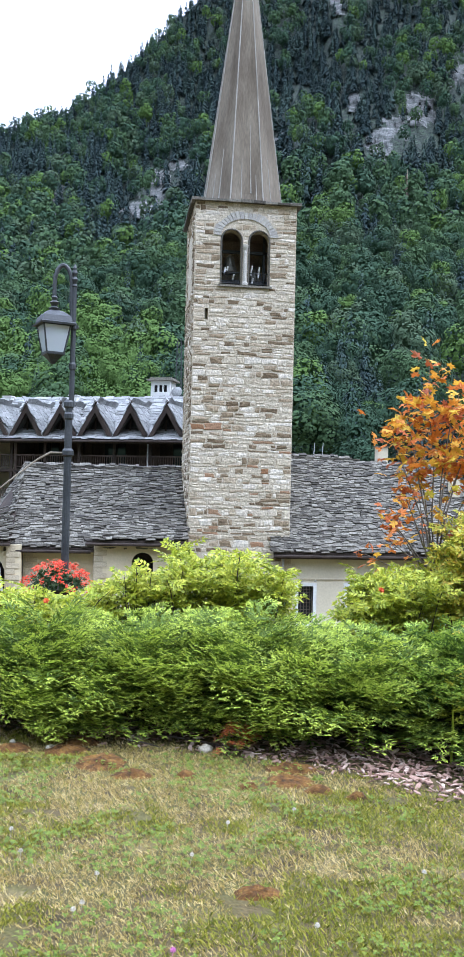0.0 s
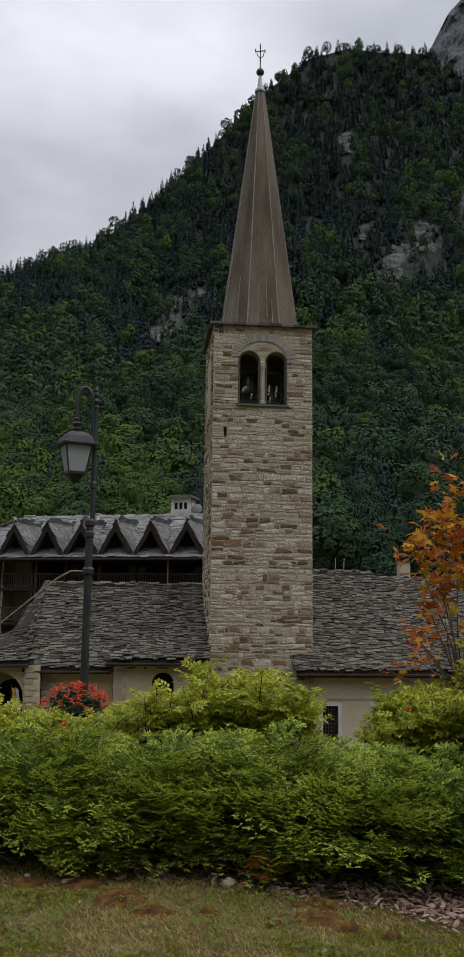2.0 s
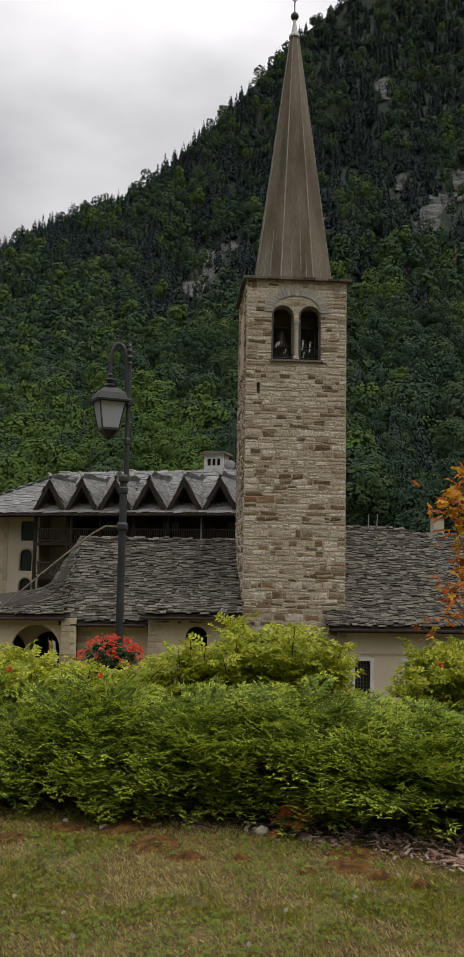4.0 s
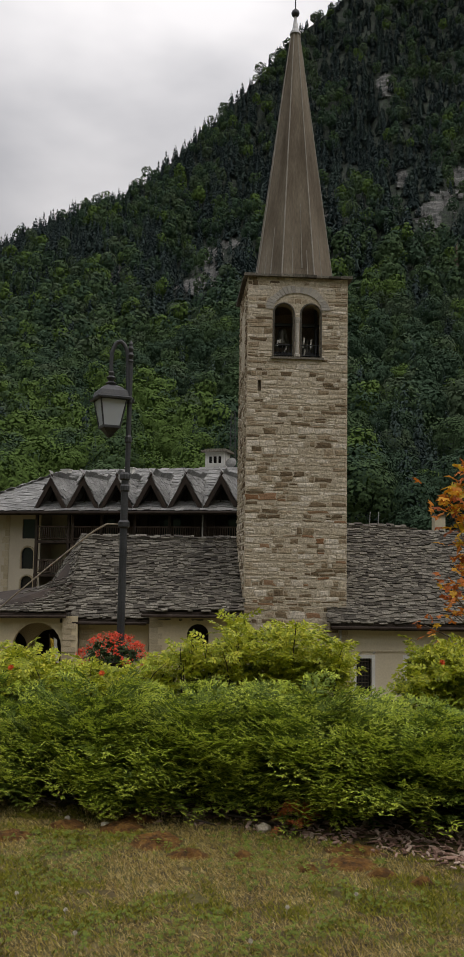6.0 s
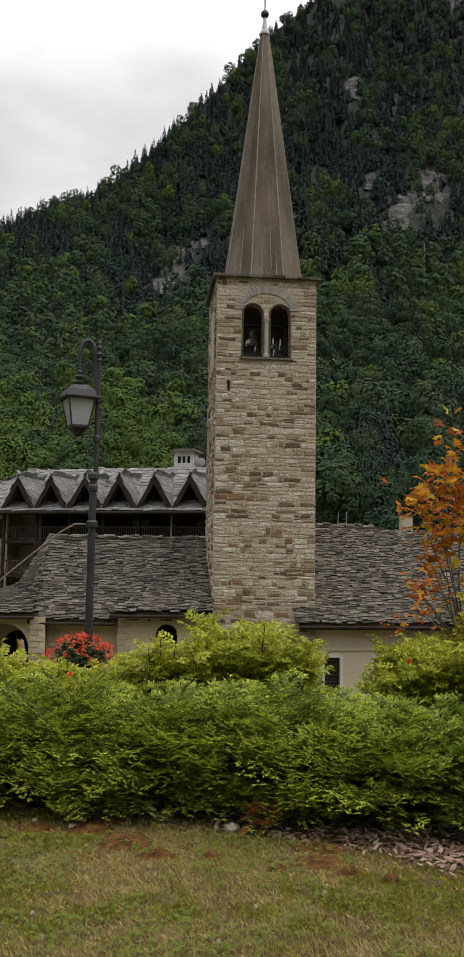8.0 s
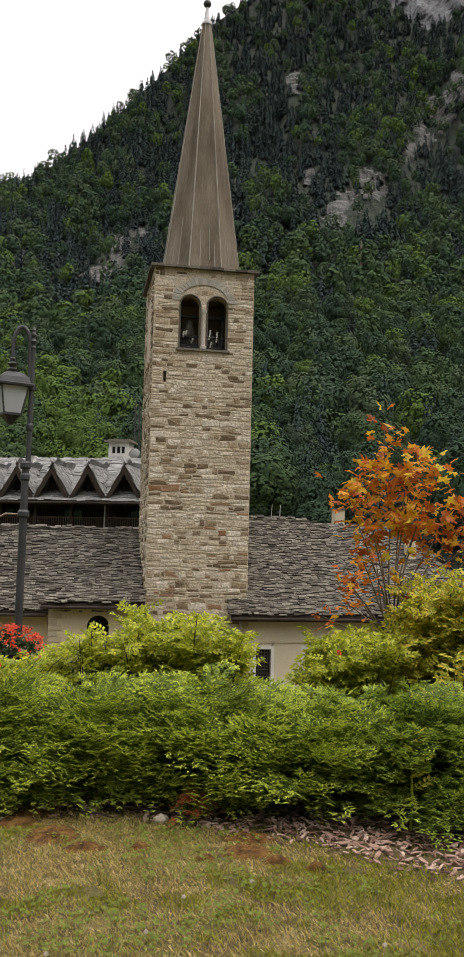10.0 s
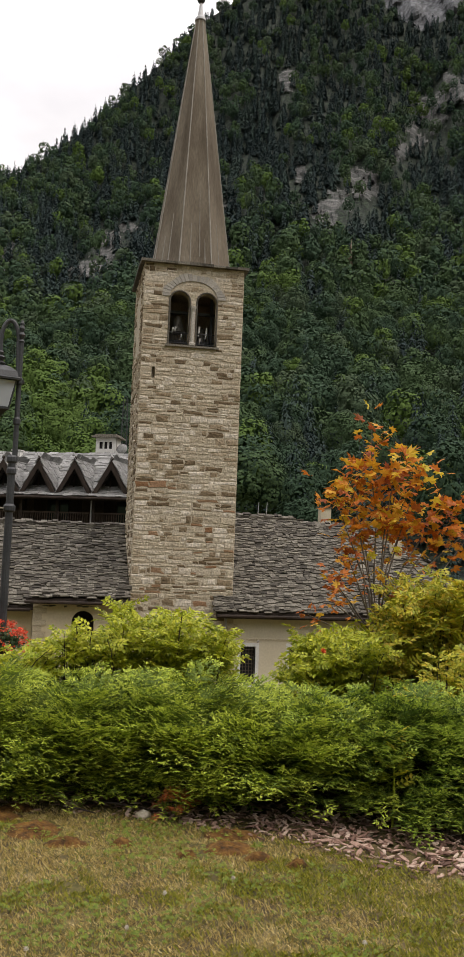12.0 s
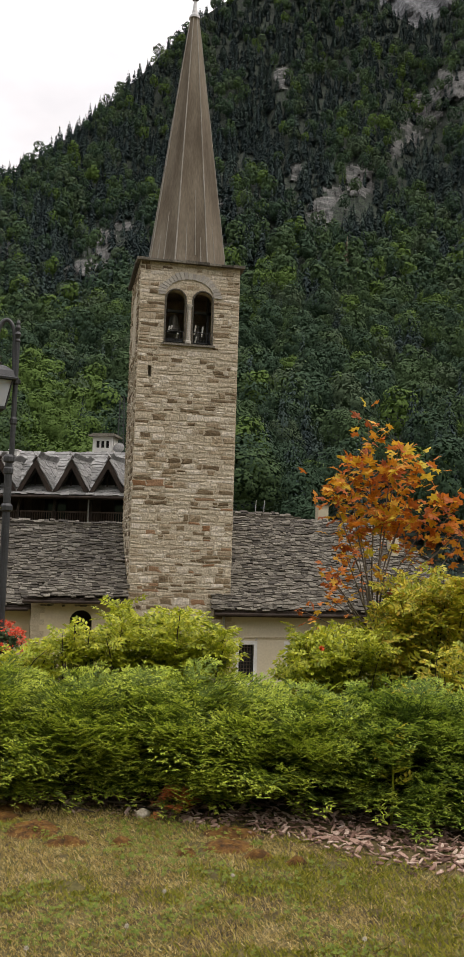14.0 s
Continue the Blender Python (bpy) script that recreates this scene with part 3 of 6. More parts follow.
for a, b, *_ in HOLES:
    bm = bmesh.new()
    rod(bm, [(a, 42.05, 12.55), (b, 42.05, 12.55)], 0.025, 6)
    rod(bm, [(a, 42.05, 12.02), (b, 42.05, 12.02)], 0.02, 6)
    for i in range(7):
        x = a + (b - a) * (i + 0.5) / 7
        rod(bm, [(x, 42.05, 11.84), (x, 42.05, 12.55)], 0.012, 5)
    part("guard_rail", bm, M_IRON, tower, "iron belfry guard rail")
for x, z, h in ((4.92, 12.55, 0.3), (5.35, 12.25, 0.28), (6.25, 12.5, 0.5), (6.3, 12.1, 0.3), (6.62, 12.4, 0.55), (5.05, 12.7, 0.2)):
    bm = bmesh.new()
    rod(bm, [(x, 42.3, z), (x + 0.06, 42.3, z + h)], 0.045, 6)
    part("ringing_lever", bm, M_WHITE, tower, "pale bell ringing lever")
# mullion shaft and rims of the twin openings
bm = bmesh.new()
lathe(bm, [(0.16, 0), (0.16, 0.12), (0.1, 0.18), (0.095, 1.7), (0.15, 1.85), (0.17, 1.98)], (5.87, TY0 + 0.02, 11.86), 12)
part("column", bm, M_VOUSS, tower, "slim stone column between the openings")
for a, b, zs, zt, rise in HOLES:
    bm = bmesh.new()
    pts = [(a, TY0 - 0.015, zs)] + [((a + b) / 2 - (b - a) / 2 * math.cos(math.pi * i / 10), TY0 - 0.015, zt + rise * math.sin(math.pi * i / 10)) for i in range(11)] + [(b, TY0 - 0.015, zs)]
    rod(bm, pts, 0.045, 6)
    part("opening_rim", bm, M_SLATE, tower)


# ---- slab roofs ----
def slab(seed):
    g = random.Random(seed)
    bm = bmesh.new()
    base = [(-0.5, 0), (-0.2, -0.04), (0.2, 0.03), (0.5, 0), (0.5, 1), (-0.5, 1)]
    a = [bm.verts.new((x + g.uniform(-0.05, 0.05), y + g.uniform(-0.09, 0.06) * (y < 0.5), 0)) for x, y in base]
    b = [bm.verts.new((v.co.x, v.co.y, 1)) for v in a]
    bm.faces.new(a[::-1])
    bm.faces.new(b)
    for i in range(6):
        j = (i + 1) % 6
        bm.faces.new((a[i], a[j], b[j], b[i]))
    bm.faces.ensure_lookup_table()
    bmesh.ops.triangulate(bm, faces=bm.faces[:])
    return bm


SLAB_BM = [slab(i) for i in range(6)]
SLAB_AR = []
for b_ in SLAB_BM:
    b_.verts.index_update()
    SLAB_AR.append((np.array([v.co[:] for v in b_.verts]), np.array([[v.index for v in f.verts] for f in b_.faces])))
SLAB_ME = [finish("slate", b_, M_SLATE) for b_ in SLAB_BM]


def slate_roof(parent, a, b, c, d, row=0.14, width=(0.14, 0.46), thick=(0.025, 0.065), singles=0, material=M_SLATE_I, tilt=11, seed=1, label=""):
    """Overlapping stone slabs on the slope a-b (eave, left to right), d-c (top, left to right). The first slabs are pieces of their own."""
    g = random.Random(seed)
    a, b, c, d = (Vector(p) for p in (a, b, c, d))
    n = int(((d - a).length + (c - b).length) / 2 / row)
    mats, done = [], 0
    for i in range(n + 1):
        t = i / n
        p, q = a.lerp(d, t), b.lerp(c, t)
        run = (q - p).length
        if run < 0.3:
            continue
        ux = (q - p).normalized()
        up = (d - a).lerp(c - b, 0.5)
        up = (up - ux * up.dot(ux)).normalized()
        nz = ux.cross(up)
        x = -g.random() * 0.3
        while x < run:
            w = g.uniform(*width)
            cx = x + w / 2
            if 0 <= cx <= run:
                th, ln = g.uniform(*thick), row * g.uniform(1.5, 1.9)
                o = p + ux * cx + up * g.uniform(-0.10, 0.08) + nz * (0.02 + g.uniform(0, 0.03))
                lay = Matrix.Rotation(radians(-g.uniform(tilt * 0.6, tilt * 1.4)), 3, ux) @ Matrix.Rotation(radians(g.uniform(-5, 5)), 3, nz)
                m3 = lay @ Matrix((ux, up, nz)).transposed()
                m = Matrix.Translation(o + nz * 0.05) @ m3.to_4x4() @ Matrix.Diagonal((w * 0.97, ln, th, 1))
                if done < singles:
                    ob = new("slate", SLAB_ME[g.randrange(6)])
                    ob.parent = parent
                    ob.matrix_parent_inverse = Matrix()
                    ob.matrix_basis = m
                    done += 1
                else:
                    mats.append(m)
            x += w
    mats = np.array([[list(r) for r in m] for m in mats])
    var = np.array([g.randrange(6) for _ in mats])
    sets = [scatter(*SLAB_AR[k], mats[var == k]) for k in range(6) if (var == k).any()]
    v, f = join(sets)
    me = arrays("slate_field", v, f, [material])
    ob = part("slate_field", me, material, parent, label)
    ob["kind"] = "stuff"
    return ob


def deck(bm, pts, t=0.16):
    """A sloping slab of even thickness under a roof."""
    a = [bm.verts.new(p) for p in pts]
    b = [bm.verts.new((p[0], p[1], p[2] - t)) for p in pts]
    bm.faces.new(a)
    bm.faces.new(b[::-1])
    for i in range(len(pts)):
        j = (i + 1) % len(pts)
        bm.faces.new((a[j], a[i], b[i], b[j]))


# ---- nave and choir ----
church = thing("church", "low cream-plastered church with stone slab roofs beside the tower", "church", (13, 47, -8))
WY = 41.6
bm = bmesh.new()
WIN = [(8.86, 9.60, -4.60, -2.78, 0), (11.30, 12.05, -4.60, -2.78, 0), (13.7, 14.45, -4.60, -2.78, 0), (16.1, 16.85, -4.60, -2.78, 0)]
pierced(bm, 8.0, 21.5, -8, -1.35, WY, WY + 0.6, WIN)
box(bm, 8.4, 21.5, 53.2, 53.8, -8, -1.35)
box(bm, 20.9, 21.5, WY + 0.6, 53.2, -8, -1.35)
wall = part("wall", bm, M_PLASTER_W, church, "cream plastered nave wall")
# Near-black sheet behind the windows stands in for the unlit nave.
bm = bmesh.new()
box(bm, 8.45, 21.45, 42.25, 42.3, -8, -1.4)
part("shade_lining", bm, M_DARK, church)
bm = bmesh.new()
box(bm, 8.0, 21.55, WY - 0.05, WY + 0.02, -2.47, -2.40)
part("string_course", bm, M_QUOIN, church)
bm = bmesh.new()
deck(bm, [(7.5, 41.0, -1.12), (21.9, 41.0, -1.12), (18.3, 46.8, 3.38), (13.4, 47.2, 3.69), (8.3, 47.2, 3.69), (8.3, 41.75, -0.54), (7.5, 41.75, -0.54)])
deck(bm, [(8.3, 47.2, 3.69), (13.4, 47.2, 3.69), (18.3, 46.8, 3.38), (21.9, 53.4, -1.12), (8.3, 53.4, -1.12)])
deck(bm, [(21.9, 41.0, -1.12), (21.9, 53.4, -1.12), (18.3, 46.8, 3.38)])
roof = part("roof", bm, M_WOOD, church, "steep roof of grey stone slabs")
slate_roof(roof, (7.45, 41.0, -1.12), (21.9, 41.0, -1.12), (18.3, 46.9, 3.42), (8.4, 46.9, 3.5), singles=280, seed=11)
slate_roof(roof, (8.4, 46.7, 3.32), (13.2, 46.7, 3.32), (12.9, 47.3, 3.74), (8.4, 47.3, 3.8), row=0.16, seed=12)
slate_roof(roof, (21.9, 41.0, -1.12), (21.9, 53.4, -1.12), (18.3, 46.9, 3.42), (18.2, 46.7, 3.42), seed=13)
slate_roof(roof, (7.45, 40.98, -1.12), (8.4, 40.98, -1.12), (8.4, 41.75, -0.5), (7.5, 41.75, -0.5), row=0.2, seed=14)
for i in range(11):
    x = 8.4 + 0.45 * i
    bm = bmesh.new()
    box(bm, x, x + 0.47, 47.0, 47.5, 3.72 + 0.02 * math.sin(i * 3), 3.80 + 0.03 * math.sin(i * 2.3))
    part("ridge_slab", bm, M_SLATE, roof)
bm = bmesh.new()
rod(bm, [(7.5, 40.95, -1.3), (21.9, 40.95, -1.3)], 0.085, 8)
part("gutter", bm, M_WOOD, church, "brown metal gutter")
bm = bmesh.new()
box(bm, 7.6, 21.6, 41.05, 41.6, -1.42, -1.34)
part("soffit", bm, M_WOOD, church)
bm = bmesh.new()
rod(bm, [(8.05, 41.45, -1.35), (8.05, 41.45, -8)], 0.06, 8)
part("downpipe", bm, M_TIN, church)
for a, b, zs, zt, _ in WIN:
    bm = bmesh.new()
    for bx in ((a - 0.17, a, zs - 0.1, zt + 0.17), (b, b + 0.17, zs - 0.1, zt + 0.17), (a, b, zt, zt + 0.17), (a, b, zs - 0.15, zs)):
        box(bm, bx[0], bx[1], WY - 0.03, WY + 0.2, bx[2], bx[3])
    win = part("window", bm, M_WHITE, church, "barred church window in a pale stone surround")
    bm = bmesh.new()
    box(bm, a, b, WY + 0.3, WY + 0.33, zs, zt)
    part("pane", bm, M_GLASS, win)
    bm = bmesh.new()
    for i in range(1, 5):
        x = a + (b - a) * i / 5
        rod(bm, [(x, WY + 0.1, zs), (x, WY + 0.1, zt)], 0.016, 5)
    for i in range(1, 11):
        z = zs + (zt - zs) * i / 11
        rod(bm, [(a, WY + 0.1, z), (b, WY + 0.1, z)], 0.014, 5)
    part("grille", bm, M_LATTICE, win, "rusty iron window grille")
    bm = bmesh.new()
    for x in (a + 0.12, b + 0.06):
        rod(bm, [(x, WY - 0.05, zt + 0.22), (x + 0.1, WY - 0.05, zt + 0.3)], 0.05, 6)
    part("hinge", bm, M_VOUSS, win)


def chimney(name, x, y, z0, z1, w, label):
    c = thing(name, label, "chimney", (x, y, z0))
    bm = bmesh.new()
    box(bm, x - w / 2, x + w / 2, y - w / 2, y + w / 2, z0 - 0.6, z1)
    part("shaft", bm, M_PLASTER_W, c)
    bm = bmesh.new()
    box(bm, x - w / 2 - 0.07, x + w / 2 + 0.07, y - w / 2 - 0.07, y + w / 2 + 0.07, z1, z1 + 0.08)
    part("cap", bm, M_SLATE, c)


chimney("chimney", 14.9, 48.0, 2.9, 4.5, 0.6, "white plastered chimney on the church roof")
chimney("chimney", 18.0, 44.8, 1.9, 2.95, 0.5, "small white chimney on the choir roof")


# ---- left wing of the church and its porch ----
wing = thing("church_wing", "cream church wing with tan quoins and a stone slab roof", "church", (-1, 45, -8))
bm = bmesh.new()
pierced(bm, -4.35, -1.1, -8, -1.25, 42.0, 42.5, [])
box(bm, -4.35, 3.39, 51.5, 52.0, -8, -1.25)
box(bm, -4.85, -4.35, 42.0, 52.0, -8, -1.25)
part("wall", bm, M_PLASTER, wing, "cream plastered wall")
bm = bmesh.new()
pierced(bm, -1.05, 3.39, -8, -0.85, 41.3, 41.8, [(0.72, 1.75, -2.6, -1.75, 0.51)])
box(bm, -1.05, -0.6, 41.8, 44.0, -8, -0.85)
part("bay_wall", bm, M_PLASTER, wing, "projecting cream plastered bay")
# Black sheet in place of the shade behind the bay's arched opening.
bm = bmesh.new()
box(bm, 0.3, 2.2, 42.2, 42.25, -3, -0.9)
part("recess_shade", bm, M_DARK, wing)
bm = bmesh.new()
deck(bm, [(-5.2, 41.4, -1.1), (3.39, 41.4, -1.1), (3.39, 46.7, 2.85), (-4.87, 46.7, 2.85)])
deck(bm, [(-4.87, 46.7, 2.85), (3.39, 46.7, 2.85), (3.39, 52.2, -1.1), (-7.0, 52.2, -1.1)])
deck(bm, [(-5.2, 41.4, -1.1), (-4.87, 46.7, 2.85), (-7.0, 52.2, -1.1), (-7.0, 43.5, -1.0)])
wroof = part("roof", bm, M_WOOD, wing, "roof of dark grey stone slabs")
slate_roof(wroof, (-5.0, 41.4, -1.1), (3.36, 41.4, -1.1), (3.36, 46.8, 2.9), (-4.9, 46.8, 2.9), singles=280, seed=21)
slate_roof(wroof, (-7.2, 46.5, -1.0), (-5.0, 41.6, -1.0), (-4.85, 46.6, 2.85), (-4.9, 46.8, 2.85), seed=22)
for i in range(16):
    x = -4.85 + 0.51 * i
    bm = bmesh.new()
    box(bm, x, x + 0.52, 46.55, 47.0, 2.88 + 0.02 * math.sin(i * 3), 2.96 + 0.03 * math.sin(i * 2.3))
    part("ridge_slab", bm, M_SLATE, wroof)
# lower roof of the projecting bay, running up to a hip
bm = bmesh.new()
deck(bm, [(-1.4, 40.75, -0.68), (3.36, 40.75, -0.68), (3.36, 44.6, 1.42)])
bay = part("bay_roof", bm, M_WOOD, wing)
slate_roof(bay, (-1.4, 40.72, -0.66), (3.36, 40.72, -0.66), (3.37, 44.6, 1.46), (3.1, 44.6, 1.46), seed=23)
bm = bmesh.new()
rod(bm, [(-4.9, 41.3, -1.25), (-1.2, 41.3, -1.25)], 0.08, 8)
part("gutter", bm, M_WOOD, wing)
bm = bmesh.new()
rod(bm, [(-1.45, 40.68, -0.84), (3.36, 40.68, -0.84)], 0.08, 8)
part("gutter", bm, M_WOOD, wing)
bm = bmesh.new()
rod(bm, [(-4.42, 41.35, -1.2), (-4.42, 41.75, -1.5), (-4.42, 41.9, -8)], 0.06, 8)
part("downpipe", bm, M_WOOD, wing)


def quoins(parent, x, y, z0, z1, side, seed):
    """Alternating long and short corner blocks, each a piece."""
    z, i = z1, 0
    while z > z0:
        h, w = 0.27, (0.62 if i % 2 else 0.42)
        bm = bmesh.new()
        box(bm, x if side > 0 else x - w, x + w if side > 0 else x, y - 0.045, y + 0.1, z - h + 0.025, z)
        part("quoin", bm, M_QUOIN, parent)
        z, i = z - h, i + 1


quoins(wing, -1.06, 41.3, -7.9, -0.88, 1, 1)
quoins(wing, -4.34, 42.0, -7.9, -1.3, 1, 2)
quoins(church, 8.03, WY, -7.9, -1.45, 1, 3)
porch = thing("porch", "arched cream church porch with a low slab roof", "porch", (-7, 42, -8))
bm = bmesh.new()
pierced(bm, -9.0, -5.1, -8, -0.95, 41.45, 41.95, [(-7.4, -5.15, -8, -2.42, 1.15)])
pierced(bm, -5.1, -4.4, -8, -0.95, 41.25, 41.95, [])
part("wall", bm, M_PLASTER, porch)
quoins(porch, -5.08, 41.25, -7.9, -1.0, 1, 4)
# The porch's inner shade is in the rear wall's near-black colour.
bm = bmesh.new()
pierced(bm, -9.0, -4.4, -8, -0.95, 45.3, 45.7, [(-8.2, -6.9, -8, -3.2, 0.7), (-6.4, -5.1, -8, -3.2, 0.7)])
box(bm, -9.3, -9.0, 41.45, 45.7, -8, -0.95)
part("back_wall", bm, M_DARK, porch, "rear wall of the porch, coloured near black as the shade inside")
# Ceiling and rear sheet added to shut daylight out of the porch.
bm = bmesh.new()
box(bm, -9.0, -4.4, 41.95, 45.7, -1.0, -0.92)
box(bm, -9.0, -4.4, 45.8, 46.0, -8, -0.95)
part("porch_light_block", bm, M_DARK, porch)
for y in (42.6, 44.0):
    bm = bmesh.new()
    pierced(bm, -9.0, -4.4, -2.6, -1.05, y, y + 0.25, [(-8.9, -6.9, -2.6, -2.55, 0.9), (-6.75, -4.6, -2.6, -2.55, 0.9)])
    part("vault_rib", bm, M_QUOIN, porch)
bm = bmesh.new()
deck(bm, [(-9.5, 41.0, -0.88), (-4.9, 41.0, -0.80), (-4.9, 43.2, 0.6), (-9.5, 45.0, -0.1)])
proof = part("roof", bm, M_WOOD, porch, "low roof of stone slabs")
slate_roof(proof, (-9.5, 41.0, -0.86), (-4.75, 41.0, -0.78), (-5.1, 43.4, 0.75), (-7.9, 43.4, -0.25), seed=24)
bm = bmesh.new()
rod(bm, [(-9.5, 40.95, -1.0), (-4.9, 40.95, -0.95)], 0.07, 8)
part("gutter", bm, M_WOOD, porch)


flag = thing("flag", "yellow and white flag on a short pole in the porch", "flag", (-5.55, 40.9, -3.2))
bm = bmesh.new()
rod(bm, [(-5.42, 40.9, -8), (-5.62, 40.9, -1.75)], 0.02, 6)
part("pole", bm, M_WOOD, flag)
for nm, dx, mt in (("yellow_cloth", 0.0, mat("yellow_cloth", [(0.62, 0.42, 0.05), (0.70, 0.50, 0.08)], 4, 0.8, 0.1, 30)), ("white_cloth", 0.16, M_WHITE)):
    bm = bmesh.new()
    rows_ = []
    for i in range(5):
        z = -1.9 - 0.28 * i
        rows_.append([bm.verts.new((-5.6 + dx + 0.035 * i + 0.16 * k, 40.9 + 0.04 * math.sin(i * 1.3 + k * 2 + dx * 9), z - 0.1 * k)) for k in range(2)])
    for a, b in zip(rows_, rows_[1:]):
        bm.faces.new((a[0], a[1], b[1], b[0]))
    bmesh.ops.solidify(bm, geom=bm.faces[:], thickness=0.01)
    part(nm, bm, mt, flag)


# ---- timber-galleried hotel behind ----
hotel = thing("hotel", "large chalet-style hotel with dark timber galleries and slate roof", "hotel", (-3.5, 58, -8))
HM = Matrix.Translation((4.0, 55.0, 0)) @ Matrix.Rotation(radians(-21), 4, "Z")
M_HOTEL = mat("hotel_plaster", [(0.50, 0.44, 0.34), (0.60, 0.54, 0.43)], 0.4, 0.9, 0.1, 10, fine=0.06)
HX0, HX1, EAVE, RIDGEZ = -18.6, 4.0, 4.93, 8.12


def hpart(name, bm, material, parent=None, label=""):
    bmesh.ops.transform(bm, matrix=HM, verts=bm.verts[:])
    return part(name, bm, material, parent or hotel, label)


bm = bmesh.new()
box(bm, HX0 + 1.0, HX1, 2.6, 12, -8, EAVE)
hpart("core", bm, M_WOOD)
bm = bmesh.new()
pierced(bm, -16.6, -14.55, -8, -1.4, 0.9, 1.3, [])
pierced(bm, -16.6, -14.55, -1.4, 0.85, 0.9, 1.3, [(-16.0, -15.0, -0.95, 0.12, 0.48)])
pierced(bm, -16.6, -14.55, 0.85, 2.95, 0.9, 1.3, [(-16.0, -15.0, 1.05, 2.12, 0.48)])
pierced(bm, -16.6, -14.55, 2.95, EAVE, 0.9, 1.3, [(-16.0, -15.0, 3.15, 4.5, 0)])
box(bm, -14.95, -14.55, 1.3, 2.6, -8, EAVE)
box(bm, -18.5, -16.6, 0.9, 2.6, -8, EAVE)
hpart("stair_wall", bm, M_HOTEL, None, "cream plastered bay with arched openings")
for i in range(22):
    w = 0.55 if i % 2 else 0.35
    bm = bmesh.new()
    box(bm, -17.0 - w, -17.0, 0.86, 0.95, 4.3 - 0.5 * i, 4.77 - 0.5 * i)
    hpart("quoin", bm, M_QUOIN)


def H(x, y, z):
    return HM @ Vector((x, y, z))


bm = bmesh.new()
RK = (RIDGEZ - EAVE) / 5.6
deck(bm, [(-21.0, -0.6, EAVE), (HX1, -0.6, EAVE), (HX1, 5.0, RIDGEZ), (-15.4, 5.0, RIDGEZ)], 0.22)
deck(bm, [(-21.0, 12.5, EAVE), (-21.0, -0.6, EAVE), (-15.4, 5.0, RIDGEZ)], 0.22)
deck(bm, [(-15.4, 5.0, RIDGEZ), (HX1, 5.0, RIDGEZ), (HX1, 12.5, EAVE), (-21.0, 12.5, EAVE)], 0.22)
hroof = hpart("roof", bm, M_WOOD, None, "grey slate roof with a row of triangular dormers")
slate_roof(hroof, H(-20.9, -0.62, EAVE), H(HX1, -0.62, EAVE), H(HX1, 5.0, RIDGEZ), H(-15.4, 5.0, RIDGEZ), row=0.3, width=(0.35, 0.7), thick=(0.02, 0.04), material=M_HSLATE, tilt=4, seed=31)
slate_roof(hroof, H(-21.0, 12, EAVE), H(-21.0, -0.6, EAVE), H(-15.4, 4.9, RIDGEZ), H(-15.4, 5.1, RIDGEZ), row=0.3, width=(0.35, 0.7), thick=(0.02, 0.04), material=M_HSLATE, tilt=4, seed=32)
bm = bmesh.new()
rod(bm, [(-21.0, -0.68, EAVE - 0.08), (HX1, -0.68, EAVE - 0.08)], 0.09, 8)
hpart("gutter", bm, M_WOOD)
for i in range(-1, 6):
    dx = -1.0 - 2.44 * i
    bm = bmesh.new()
    zb, zt = 5.22, 7.22
    for sx in (-1, 1):
        prism(bm, [(dx + sx * 1.2, zb - 0.04), (dx, zt + 0.08), (dx, zt - 0.48), (dx + sx * 0.88, zb)], -0.42, -0.24)
    dormer = hpart("dormer", bm, M_WOOD, None, "triangular dormer with dark timber bargeboards")
    # Near-black triangle set back in the opening as the dormer's inner shade.
    bm = bmesh.new()
    prism(bm, [(dx - 0.98, zb), (dx + 0.98, zb), (dx, zt - 0.25)], 0.55, 0.62)
    hpart("dormer_shade", bm, M_DARK, dormer)
    bm = bmesh.new()
    for k in (-0.3, 0.3):
        prism(bm, [(dx + k - 0.04, zb), (dx + k + 0.04, zb), (dx + k * 0.9 + 0.04, zb + 1.2), (dx + k * 0.9 - 0.04, zb + 1.2)], 0.4, 0.5)
    hpart("post", bm, M_WOOD, dormer)
    bm = bmesh.new()
    lathe(bm, [(0.02, 0), (0.1, 0.08), (0.11, 0.15), (0.05, 0.24), (0.02, 0.27)], (dx, -0.33, zt + 0.05), 8)
    hpart("finial", bm, M_WOOD, dormer)
    for sx in (-1, 1):
        p = [H(dx + sx * 1.16, -0.2, zb), H(dx + sx * 1.16, 0.1, zb), H(dx, 3.3, zt + 0.02), H(dx, -0.25, zt + 0.02)]
        bm = bmesh.new()
        deck(bm, p, 0.06)
        side = part("dormer_roof", bm, M_HSLATE, dormer)
        if sx < 0:
            p = [p[1], p[0], p[3], p[2]]
        ob = slate_roof(dormer, *p, row=0.3, width=(0.35, 0.7), thick=(0.02, 0.04), material=M_HSLATE, tilt=4, seed=40 + i)

